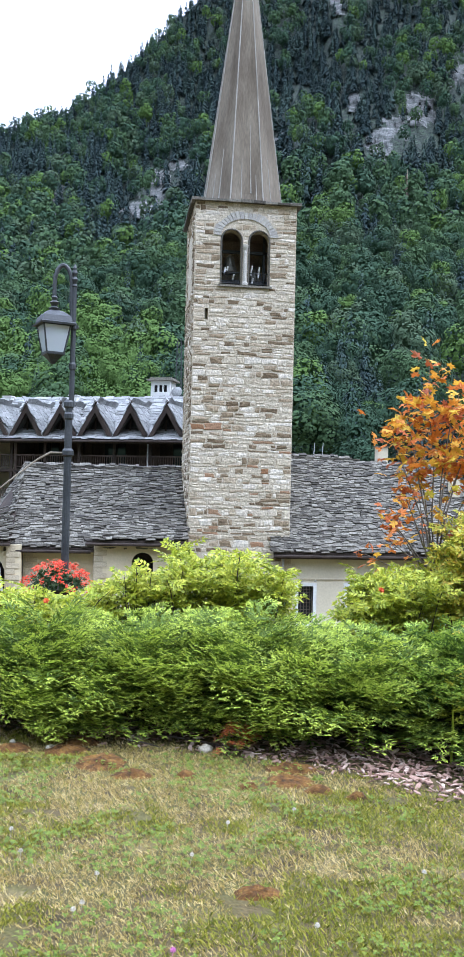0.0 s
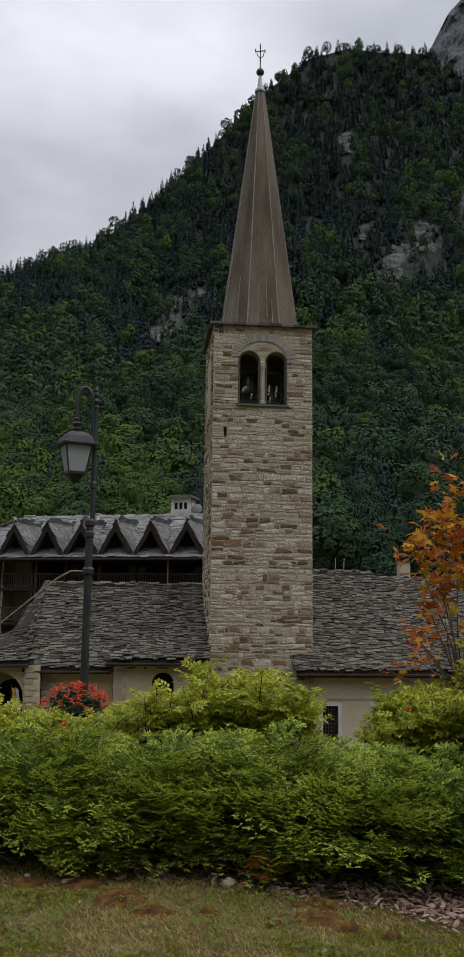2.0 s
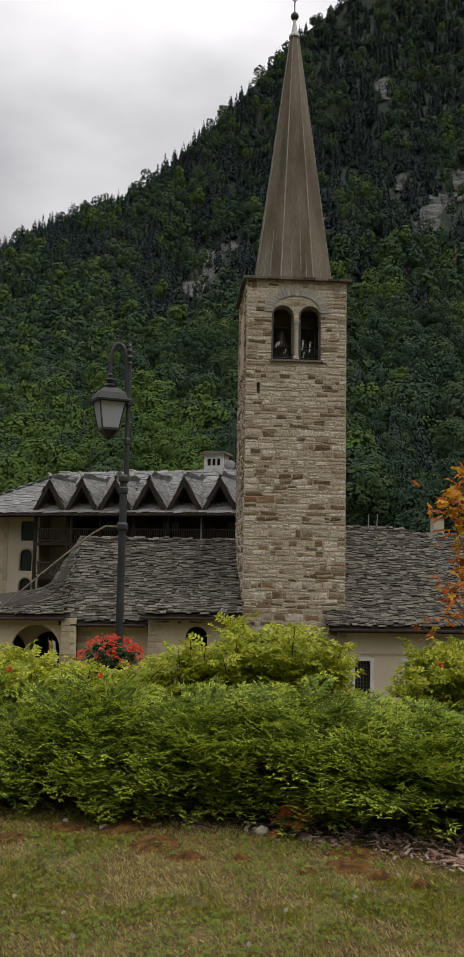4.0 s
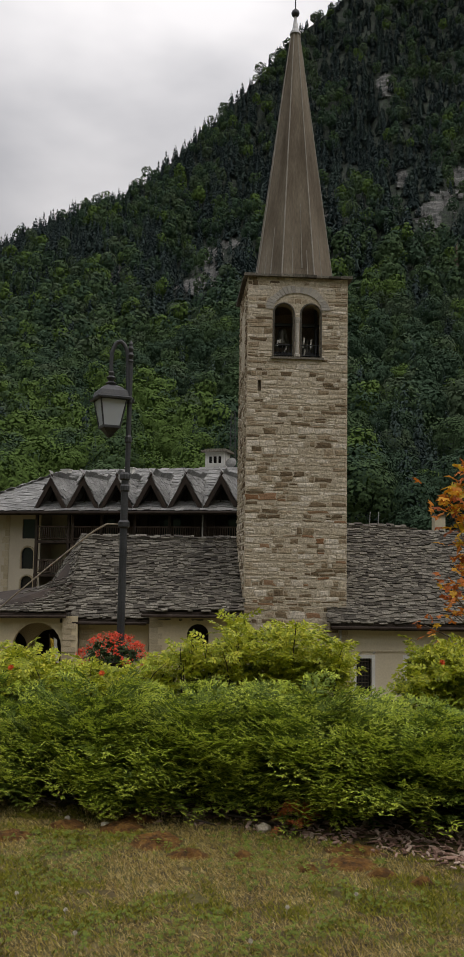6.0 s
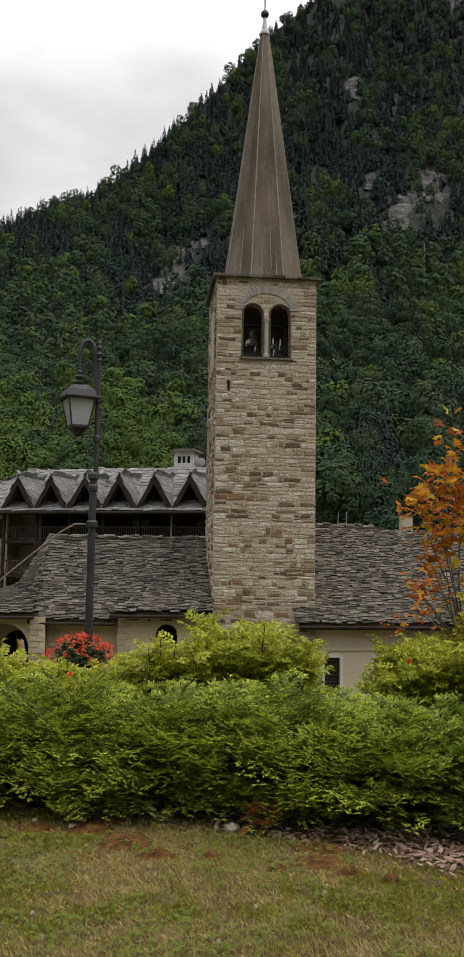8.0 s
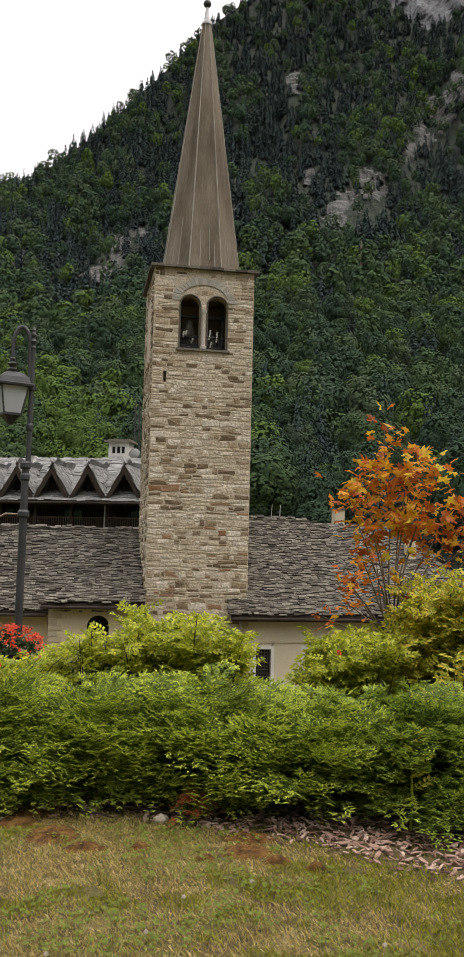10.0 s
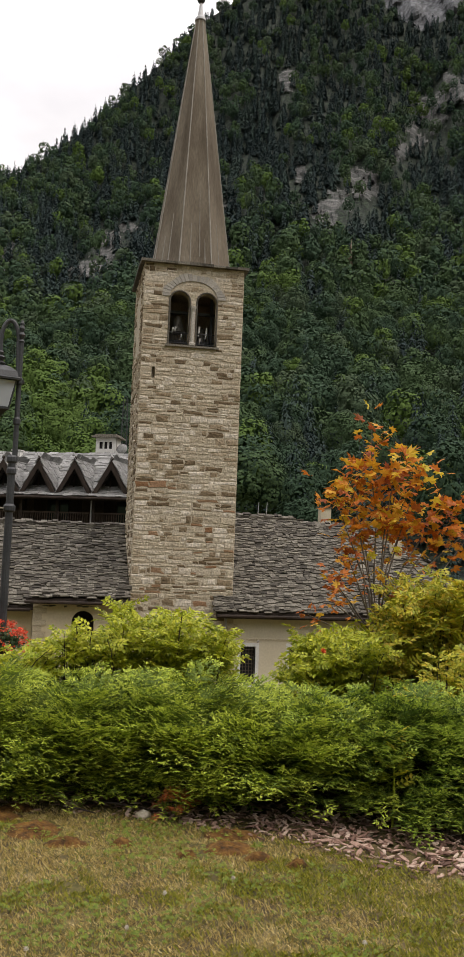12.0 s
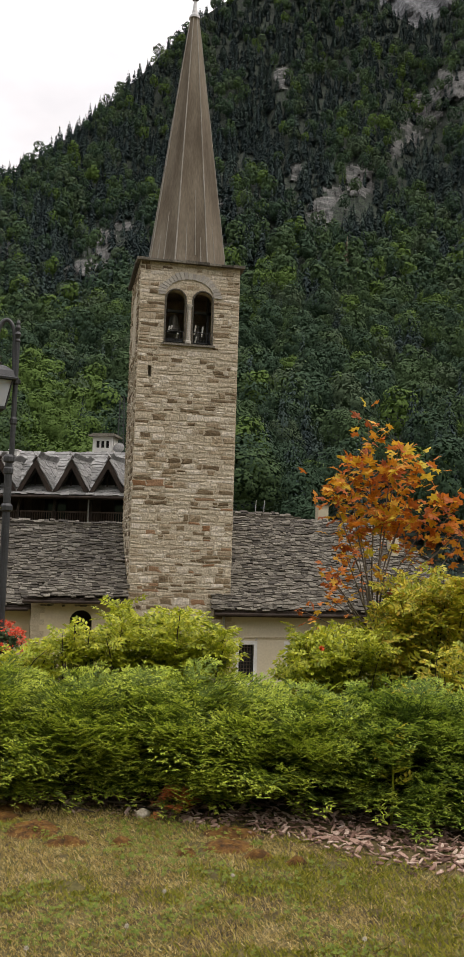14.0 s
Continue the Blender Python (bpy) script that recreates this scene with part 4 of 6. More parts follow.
# galleries, floor by floor
M_RAIL = mat("brown_timber", [(0.045, 0.03, 0.022), (0.085, 0.06, 0.045)], 2, 0.75, 0.3, 20)
for z in (3.02, 0.75, -1.55, -3.85):
    bm = bmesh.new()
    box(bm, -14.5, HX1, 0.0, 2.6, z - 0.2, z)
    gallery = hpart("gallery", bm, M_WOOD, None, "dark timber gallery")
    bm = bmesh.new()
    box(bm, -14.5, HX1, 0.02, 0.10, z + 0.88, z + 0.97)
    box(bm, -14.5, HX1, 0.03, 0.09, z + 0.1, z + 0.16)
    x = -14.45
    while x < HX1:
        box(bm, x, x + 0.05, 0.04, 0.08, z + 0.1, z + 0.9)
        x += 0.16
    hpart("railing", bm, M_RAIL, gallery, "brown timber railing")
    for i in range(-2, 7):
        bm = bmesh.new()
        x = -2.2 - 2.44 * i
        if x > -14.6:
            box(bm, x - 0.09, x + 0.09, 0.0, 0.18, z, z + 2.1)
            hpart("gallery_post", bm, M_WOOD, gallery)
    for i in range(7):
        x = -13.6 + 2.44 * i
        bm = bmesh.new()
        box(bm, x, x + 0.85, 2.48, 2.56, z, z + 2.1)
        box(bm, x + 0.95, x + 1.5, 2.48, 2.55, z + 0.3, z + 2.1)
        hpart("gallery_door", bm, M_GLASS if i % 2 else M_RAIL, gallery)
    bm = bmesh.new()
    box(bm, -14.55, -12.2, 2.4, 2.5, z, z + 2.05)
    hpart("plaster_panel", bm, M_HOTEL, gallery)
    bm = bmesh.new()
    box(bm, -11.75, -11.55, 0.0, 2.5, z, z + 2.05)
    hpart("partition", bm, M_RAIL, gallery)
bm = bmesh.new()
for z in (-0.95, 1.05, 3.15):
    box(bm, -16.0, -15.0, 1.0, 1.04, z, z + 1.6)
hpart("window_pane", bm, M_GLASS)
for zs, zt, rise in ((-0.95, 0.12, 0.48), (1.05, 2.12, 0.48)):
    bm = bmesh.new()
    pts = [(-16.02, 0.87, zs)] + [(-15.5 - 0.52 * math.cos(math.pi * i / 10), 0.87, zt + rise * math.sin(math.pi * i / 10)) for i in range(11)] + [(-14.98, 0.87, zs)]
    rod(bm, pts, 0.07, 6)
    hpart("window_surround", bm, M_QUOIN)
bm = bmesh.new()
rod(bm, [(-2.3, -0.1, EAVE), (-2.3, -0.1, -8)], 0.05, 6)
hpart("downpipe", bm, M_TIN)
for x, y in ((-14.7, 4.6), (-9.6, 4.7), (-4.2, 3.4)):
    bm = bmesh.new()
    z = EAVE + RK * (y + 0.6)
    box(bm, x - 0.28, x + 0.28, y - 0.25, y + 0.25, z - 0.1, z + 0.42)
    box(bm, x - 0.36, x + 0.36, y - 0.33, y + 0.33, z + 0.46, z + 0.52)
    hpart("roof_vent", bm, M_WHITE, None, "small white roof vent")
CH = Matrix.Translation((-1.55, 0.3, -0.15))
# the large chimney with smoke slots


def cpart(name, bm, material, parent):
    bmesh.ops.transform(bm, matrix=CH, verts=bm.verts[:])
    return hpart(name, bm, material, parent)


stackt = thing("chimney", "white chimney with dark smoke slots and slab cap on the hotel", "chimney", H(-3.5, 6.2, 7.5))
bm = bmesh.new()
pierced(bm, -2.65, -1.2, 7.0, 9.75, 5.4, 5.55, [(-2.4, -2.15, 8.95, 9.45, 0), (-2.05, -1.8, 8.95, 9.45, 0), (-1.7, -1.45, 8.95, 9.45, 0)])
box(bm, -2.65, -1.2, 5.7, 6.7, 7.0, 9.75)
cpart("shaft", bm, M_WHITE, stackt)
bm = bmesh.new()
box(bm, -2.5, -1.3, 5.56, 5.69, 8.5, 9.7)
cpart("flue", bm, M_DARK, stackt)
bm = bmesh.new()
box(bm, -2.9, -0.95, 5.15, 6.95, 9.75, 9.87)
box(bm, -2.72, -1.12, 5.3, 6.8, 9.87, 9.98)
cpart("cap", bm, M_SLATE, stackt)
dish = thing("satellite_dish", "grey satellite dish beside the hotel chimney", "satellite dish", H(-2.2, 5.9, 8.0))
bm = bmesh.new()
lathe(bm, [(0.02, 0.12), (0.2, 0.1), (0.38, 0.02), (0.4, 0.0), (0.36, 0.01), (0.2, 0.07), (0.02, 0.09)], (0, 0, 0), 18)
bmesh.ops.transform(bm, matrix=Matrix.Translation((-0.72, 5.4, 8.95)) @ Matrix.Rotation(radians(70), 4, "X"), verts=bm.verts[:])
cpart("reflector", bm, M_HSLATE, dish)
bm = bmesh.new()
rod(bm, [(-0.72, 5.5, 8.3), (-0.72, 5.5, 9.0)], 0.03, 6)
cpart("bracket", bm, M_TIN, dish)

# lattice mast on the slope behind
mast = thing("lattice_mast", "thin grey steel lattice power mast among the trees", "mast", (9.9, 150, 0))
bm = bmesh.new()
for sx, sy in ((-1, -1), (1, -1), (1, 1), (-1, 1)):
    rod(bm, [(9.9 + sx * 0.9, 150 + sy * 0.9, -2), (9.9 + sx * 0.35, 150 + sy * 0.35, 28)], 0.07, 5)
for i in range(16):
    z, w, w2 = -2 + i * 1.9, 0.9 - i * 0.034, 0.9 - (i + 1) * 0.034
    for s_ in (-1, 1):
        rod(bm, [(9.9 - s_ * w, 150 - w, z), (9.9 + s_ * w2, 150 - w2, z + 1.9)], 0.04, 4)
part("frame", bm, M_IRON, mast)
birch = thing("birch_trunks", "two slim pale birch trunks before the dark spruces", "tree", (29.3, 128, 2))
for dx in (0, 1.3):
    bm = bmesh.new()
    rod(bm, [(29.2 + dx, 128, -8), (29.1 + dx, 128, 6), (29.3 + dx, 128, 9.8)], [0.11, 0.09, 0.05], 6)
    part("trunk", bm, M_TIN, birch)


# ---- street lamp ----
LX, LY = -0.695, 12.0
lamp = thing("street_lamp", "dark iron street lamp with a curved arm and glass lantern", "street lamp", (LX, LY, -1.8))
bm = bmesh.new()
lathe(bm, [(0.16, 0), (0.16, 0.12), (0.11, 0.2), (0.09, 0.7), (0.075, 0.8)], (LX, LY, -1.83), 14)
part("base", bm, M_IRON, lamp)
bm = bmesh.new()
lathe(bm, [(0.055, 0), (0.052, 3.0), (0.05, 3.85)], (LX, LY, -1.05), 14)
lathe(bm, [(0.036, 0), (0.034, 1.6)], (LX + 0.03, LY, 2.8), 12)
part("shaft", bm, M_IRON, lamp)
for z, r in ((2.78, 0.075), (2.62, 0.066), (2.12, 0.08), (3.3, 0.05), (3.85, 0.05)):
    bm = bmesh.new()
    lathe(bm, [(r * 0.75, -0.05), (r, -0.03), (r, 0.03), (r * 0.7, 0.06)], (LX + (0.03 if z > 2.8 else 0), LY, z), 12)
    part("collar", bm, M_IRON, lamp)
bm = bmesh.new()
lathe(bm, [(0.03, 0), (0.045, 0.03), (0.022, 0.06), (0.05, 0.12), (0.022, 0.16), (0.038, 0.21), (0.025, 0.25), (0.03, 0.28), (0.005, 0.33)], (LX + 0.03, LY, 4.38), 12)
part("finial", bm, M_IRON, lamp)
bm = bmesh.new()
CX = -0.93
pts = [(LX + 0.01, LY, 3.86), (LX - 0.005, LY, 4.15)]
for i in range(13):
    a = math.pi * i / 12
    pts.append((CX + 0.11 + 0.115 * math.cos(a), LY, 4.42 + 0.27 * math.sin(a)))
pts.append((CX, LY, 4.22))
rod(bm, pts, 0.03, 8)
part("arm", bm, M_IRON, lamp, "curved iron arm")
bm = bmesh.new()
box(bm, LX - 0.07, LX + 0.1, LY - 0.03, LY + 0.03, 3.83, 3.87)
part("bracket", bm, M_IRON, lamp)


def four(bm, at, rings, turn=20):
    lathe(bm, [(r * math.sqrt(2), z) for r, z in rings], at, 4, 0.5 + turn / 90)


bm = bmesh.new()
four(bm, (CX, LY, 3.86), [(0.235, -0.012), (0.24, 0.012), (0.205, 0.03), (0.185, 0.11), (0.12, 0.17), (0.06, 0.2)])
lathe(bm, [(0.05, 0.19), (0.08, 0.23), (0.035, 0.26), (0.07, 0.31), (0.03, 0.34), (0.045, 0.38), (0.015, 0.42)], (CX, LY, 3.86), 12)
lantern = part("lantern_roof", bm, M_IRON, lamp, "domed black lantern roof")
M_LGLASS = bpy.data.materials.new("frosted_glass")
M_LGLASS.use_nodes = True
lb = M_LGLASS.node_tree.nodes["Principled BSDF"]
lb.inputs["Base Color"].default_value, lb.inputs["Roughness"].default_value = (0.62, 0.66, 0.70, 1), 0.25
lb.inputs["Transmission Weight"].default_value = 0.35
bm = bmesh.new()
four(bm, (CX, LY, 3.86), [(0.115, -0.375), (0.180, -0.02)])
part("lantern_glass", bm, M_LGLASS, lamp, "pale frosted lantern glass")
bm = bmesh.new()
for k in range(4):
    a = 2 * math.pi * (k + 0.5 + 20 / 90) / 4
    r0, r1 = 0.118 * math.sqrt(2), 0.184 * math.sqrt(2)
    rod(bm, [(CX + r0 * math.cos(a), LY + r0 * math.sin(a), 3.475), (CX + r1 * math.cos(a), LY + r1 * math.sin(a), 3.85)], 0.013, 6)
four(bm, (CX, LY, 3.86), [(0.125, -0.41), (0.128, -0.375)])
four(bm, (CX, LY, 3.86), [(0.02, -0.53), (0.045, -0.5), (0.06, -0.47), (0.11, -0.41)])
part("lantern_frame", bm, M_IRON, lamp)
bm = bmesh.new()
lathe(bm, [(0.02, 0), (0.05, 0.04), (0.06, 0.12), (0.03, 0.2)], (CX, LY, 3.56), 10, 0, True)
part("bulb", bm, M_WHITE, lamp)

cable = thing("overhead_cable", "thin pale cable sagging down from the lamp post", "cable", (LX, LY, 2.0))
bm = bmesh.new()
rod(bm, [(LX - 0.04, LY - 0.02, 2.12), (-0.93, LY, 2.12), (-1.1, LY, 2.02), (-1.3, LY, 1.86), (-1.7, LY, 1.52), (-2.2, LY, 1.08), (-2.7, LY, 0.6), (-3.6, LY, -0.4)], [0.012, 0.014, 0.013, 0.012, 0.011, 0.01, 0.01, 0.01], 6)
part("strand", bm, mat("pale_cable", [(0.22, 0.18, 0.13), (0.30, 0.26, 0.20)], 3, 0.8, 0.1, 40), cable)


# ---- the tower's stones, each a piece ----
STONES = [stone_mesh("stone", M_STONE, i) for i in range(8)]
RUSTY = [stone_mesh("stone", M_RUST, 20 + i) for i in range(3)]
STONE_AR = []
for me_ in STONES:
    fs_ = []
    for p_ in me_.polygons:
        vv = list(p_.vertices)
        fs_ += [vv if len(vv) == 3 else vv[:3]] + ([[vv[0], vv[2], vv[3]]] if len(vv) == 4 else [])
    STONE_AR.append((np.array([v.co[:] for v in me_.vertices]), np.array(fs_)))


def blocked(z0, z1):
    """The stretches of the tower front that a course must leave free."""
    out = []
    if z1 > 11.7 and z0 < 14.6:
        out.append((4.66, 7.08))
    if z1 > 14.2 and z0 < 15.46:
        t = max(0.0, (z0 - 14.25) / 1.22)
        w = 1.6 * math.sqrt(max(0, 1 - min(1, t) ** 2))
        out.append((5.87 - w, 5.87 + w))
    if z1 > 10.11 and z0 < 10.66:
        out.append((3.94, 4.10))
    return sorted(out)


def courses(x0, x1, z0, z1, seed, holes=None):
    """Rubble courses: (centre x, centre z, width, height) of each stone."""
    g = random.Random(seed)
    z = z0
    while z < z1 - 0.1:
        h = min(g.choice((0.13, 0.16, 0.19, 0.22, 0.26, 0.31, 0.36)), z1 - z)
        spans, x = [], x0
        for a, b in (holes(z, z + h) if holes else []):
            if a > x:
                spans.append((x, a))
            x = max(x, b)
        spans.append((x, x1))
        for a, b in spans:
            x = a
            while x < b - 0.05:
                w = min((0.22 + 0.75 * g.random() ** 1.4) * (1.15 if h < 0.2 else 0.95), b - x)
                if b - x - w < 0.22:
                    w = b - x
                if h > 0.24 and w < 0.6 and g.random() < 0.4:
                    k = g.uniform(0.35, 0.65)
                    yield x + w / 2, z + h * k / 2, w, h * k
                    yield x + w / 2, z + h * (1 + k) / 2, w, h * (1 - k)
                else:
                    yield x + w / 2, z + h / 2, w, h
                x += w
        z += h


g = random.Random(5)
rest, n_single = [], 0
for cx, cz, w, h in courses(TX0, TX1, -1.6, TZ1, 3, blocked):
    m = Matrix.Translation((cx, TY0 - 0.008 - g.uniform(0, 0.018), cz + g.uniform(-0.025, 0.025))) @ Matrix.Rotation(radians(g.uniform(-4, 4)), 4, "Y") @ Matrix.Diagonal((w - g.uniform(-0.02, 0.05), 0.022 + g.uniform(0, 0.012), h - g.uniform(-0.03, 0.05), 1))
    if n_single < 300:
        ob = new("stone", g.choice(RUSTY) if g.random() < 0.045 else g.choice(STONES))
        ob.parent = body
        ob.matrix_basis = m
        n_single += 1
    else:
        rest.append(m)


def arch_field(z0, z1):
    """What the small stones under the belfry's arch must leave free: outside the arch, and the twin openings."""
    half = 1.17 * math.sqrt(max(0.0, 1 - (max(0.0, z1 - 14.25) / 0.84) ** 2))
    out = [(4.0, 5.87 - half), (5.87 + half, 7.8)]
    k = max(0.0, z0 - 14.06) / 0.51
    if k < 1:
        for c in (5.19, 6.55):
            w = 0.56 * math.sqrt(1 - k * k)
            out.append((c - w, c + w))
    return sorted(out)


for cx, cz, w, h in courses(4.66, 7.08, 13.75, 15.02, 6, arch_field):
    if w > 0.07:
        rest.append(Matrix.Translation((cx, TY0 - 0.012, cz)) @ Matrix.Diagonal((w, 0.02, h, 1)))
for cy, cz, w, h in courses(TY0 + 0.02, TY1, -1.6, TZ1, 4, lambda a, b: [(43.0, 45.4)] if b > 11.7 and a < 14.7 else []):
    rest.append(Matrix.Translation((TX0 - 0.035, cy, cz)) @ Matrix(((0, 1, 0, 0), (-1, 0, 0, 0), (0, 0, 1, 0), (0, 0, 0, 1))) @ Matrix.Diagonal((w - 0.018, 0.05 + g.uniform(0, 0.03), h - 0.018, 1)))
rest = np.array([[list(r) for r in m] for m in rest])
var = np.random.default_rng(2).integers(0, 8, len(rest))
v, f = join([scatter(*STONE_AR[k], rest[var == k]) for k in range(8)])
part("masonry", arrays("masonry", v, f, [M_STONE_I]), None, tower)["kind"] = "stuff"
for i in range(21):
    t = math.pi * (i + 0.5) / 21
    bm = bmesh.new()
    a0, a1 = math.pi * (i + 0.06) / 21, math.pi * (i + 0.94) / 21
    ex = 0.05 * math.sin(i * 7.3)
    q = [(5.87 - a * math.cos(u), 14.25 + b * math.sin(u)) for a, b, u in ((1.2, 0.86, a0), (1.2, 0.86, a1), (1.56 + ex, 1.21 + ex, a1), (1.56 + ex, 1.21 + ex, a0))]
    prism(bm, q, TY0 - 0.05, TY0 + 0.05)
    part("voussoir", bm, M_VOUSS, tower)


# ---- garden: foliage units ----
def leaflet(p, d, n, ln, w, fold=0.25):
    """A folded leaf of two quads: 6 corners."""
    d, n = np.asarray(d, float), np.asarray(n, float)
    d = d / np.linalg.norm(d)
    s = np.cross(d, n)
    s /= np.linalg.norm(s)
    n = np.cross(s, d)
    p = np.asarray(p, float)
    v = [p, p + d * ln * 0.45 - s * w / 2 + n * w * fold, p + d * ln - n * ln * 0.12, p + d * ln * 0.45 + s * w / 2 + n * w * fold, p + d * ln * 0.5]
    return v, [(0, 4, 2, 1), (0, 3, 2, 4)]


def build_unit(leaflets, flat=False):
    vs, fs = [], []
    for lf in leaflets:
        v, f = leaflet(*lf)
        if flat:
            v, f = v[:4], [(0, 3, 2, 1)]
        k = len(vs)
        vs += v
        fs += [tuple(i + k for i in q) for q in f]
    return np.array(vs), np.array(fs)


def juniper_spray(seed):
    """A flat feathery spray, one long, growing along y with a drooping tip; the outer third is young growth."""
    g = random.Random(seed)
    out, young = [], []
    for i in range(7):
        t = 0.08 + 0.88 * i / 6
        z = 0.14 * math.sin(t * 3.0) - 0.12 * t * t
        for sx in (-1, 1):
            ln = (0.34 * (1 - t) ** 0.7 + 0.10) * g.uniform(0.7, 1.25)
            a = radians(g.uniform(36, 60))
            d = (sx * math.sin(a), math.cos(a), g.uniform(-0.1, 0.45))
            base = (0, t, z)
            out.append((base, d, (0, -0.1, 1), ln, 0.036, 0.2))
            young.append(t > 0.72)
            for k in (0.3, 0.55, 0.82):
                q = tuple(base[j] + d[j] * ln * k for j in range(3))
                for s2 in (-1, 1):
                    b = a * sx + s2 * radians(g.uniform(30, 60))
                    out.append((q, (math.sin(b), math.cos(b), g.uniform(-0.2, 0.6)), (0, 0, 1), ln * 0.38 * g.uniform(0.7, 1.25) + 0.02, 0.042, 0.2))
                    young.append(t > 0.4 and k > 0.4)
    out.append(((0, 0.96, 0.0), (0, 1, 0.1), (0, 0, 1), 0.14, 0.05, 0.3))
    young.append(True)
    return (*build_unit(out, True), np.array(young, np.int32))


def rose_leaf(seed, pairs=4):
    g = random.Random(seed)
    out = []
    for i in range(pairs):
        t = 0.28 + 0.6 * i / (pairs - 1)
        for sx in (-1, 1):
            a = radians(g.uniform(50, 68))
            out.append(((0, t, -0.05 * t), (sx * math.sin(a), math.cos(a), g.uniform(-0.15, 0.2)), (g.uniform(-0.2, 0.2), 0, 1), g.uniform(0.28, 0.36) * (1.05 - 0.25 * abs(t - 0.6)), g.uniform(0.15, 0.19), 0.22))
    out.append(((0, 0.9, -0.06), (0, 1, -0.1), (0, 0, 1), 0.34, 0.19, 0.22))
    v, f = build_unit(out, True)
    n = len(v)
    v = np.concatenate([v, [(-0.012, 0, 0), (0.012, 0, 0), (0.006, 0.95, -0.06), (-0.006, 0.95, -0.06)]])
    return v, np.concatenate([f, [(n, n + 1, n + 2, n + 3)]])


SPRAYS = [juniper_spray(i) for i in range(5)]
ROSE = [rose_leaf(i) for i in range(5)]
M_JUN = mat("juniper_green", [(0.045, 0.080, 0.014), (0.14, 0.20, 0.028), (0.28, 0.36, 0.048)], 9.0, 0.6, 0, 30, "island", 0.35, fine=0.2, thin=0.25)
M_JUN2 = mat("juniper_bluegreen", [(0.036, 0.072, 0.016), (0.11, 0.175, 0.030), (0.23, 0.315, 0.05)], 9.0, 0.6, 0, 30, "island", 0.35, fine=0.2, thin=0.25)
M_YOUNG = mat("juniper_new_growth", [(0.20, 0.27, 0.034), (0.42, 0.50, 0.06), (0.66, 0.71, 0.13)], 6.0, 0.6, 0, 30, "island", 0.35, fine=0.2, thin=0.3)
M_YOUNG2 = mat("juniper_tip_green", [(0.15, 0.23, 0.034), (0.33, 0.43, 0.06), (0.56, 0.64, 0.115)], 6.0, 0.6, 0, 30, "island", 0.35, fine=0.2, thin=0.3)
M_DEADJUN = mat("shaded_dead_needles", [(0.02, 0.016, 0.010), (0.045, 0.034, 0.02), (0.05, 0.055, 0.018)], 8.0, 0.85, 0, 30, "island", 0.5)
M_ROSE = mat("rose_leaf_green", [(0.10, 0.14, 0.012), (0.30, 0.35, 0.025), (0.46, 0.48, 0.04), (0.64, 0.60, 0.07)], 5.0, 0.45, 0, 30, "island", 0.5, fine=0.15, thin=0.3, spec=0.4)
M_ROSE2 = mat("yellowing_leaf", [(0.14, 0.18, 0.02), (0.34, 0.37, 0.03), (0.55, 0.50, 0.05), (0.55, 0.36, 0.04)], 1.8, 0.45, 0, 30, "island", 0.55, fine=0.15, thin=0.3, spec=0.4)
M_TWIG = mat("dark_twig", [(0.035, 0.026, 0.02), (0.07, 0.052, 0.04)], 8, 0.85, 0.3, 60)
M_RUSTLEAF = mat("dead_rust_foliage", [(0.34, 0.09, 0.03), (0.50, 0.17, 0.05)], 8, 0.8, 0, 60, "island", 0.6)
garden_rng = np.random.default_rng(12)


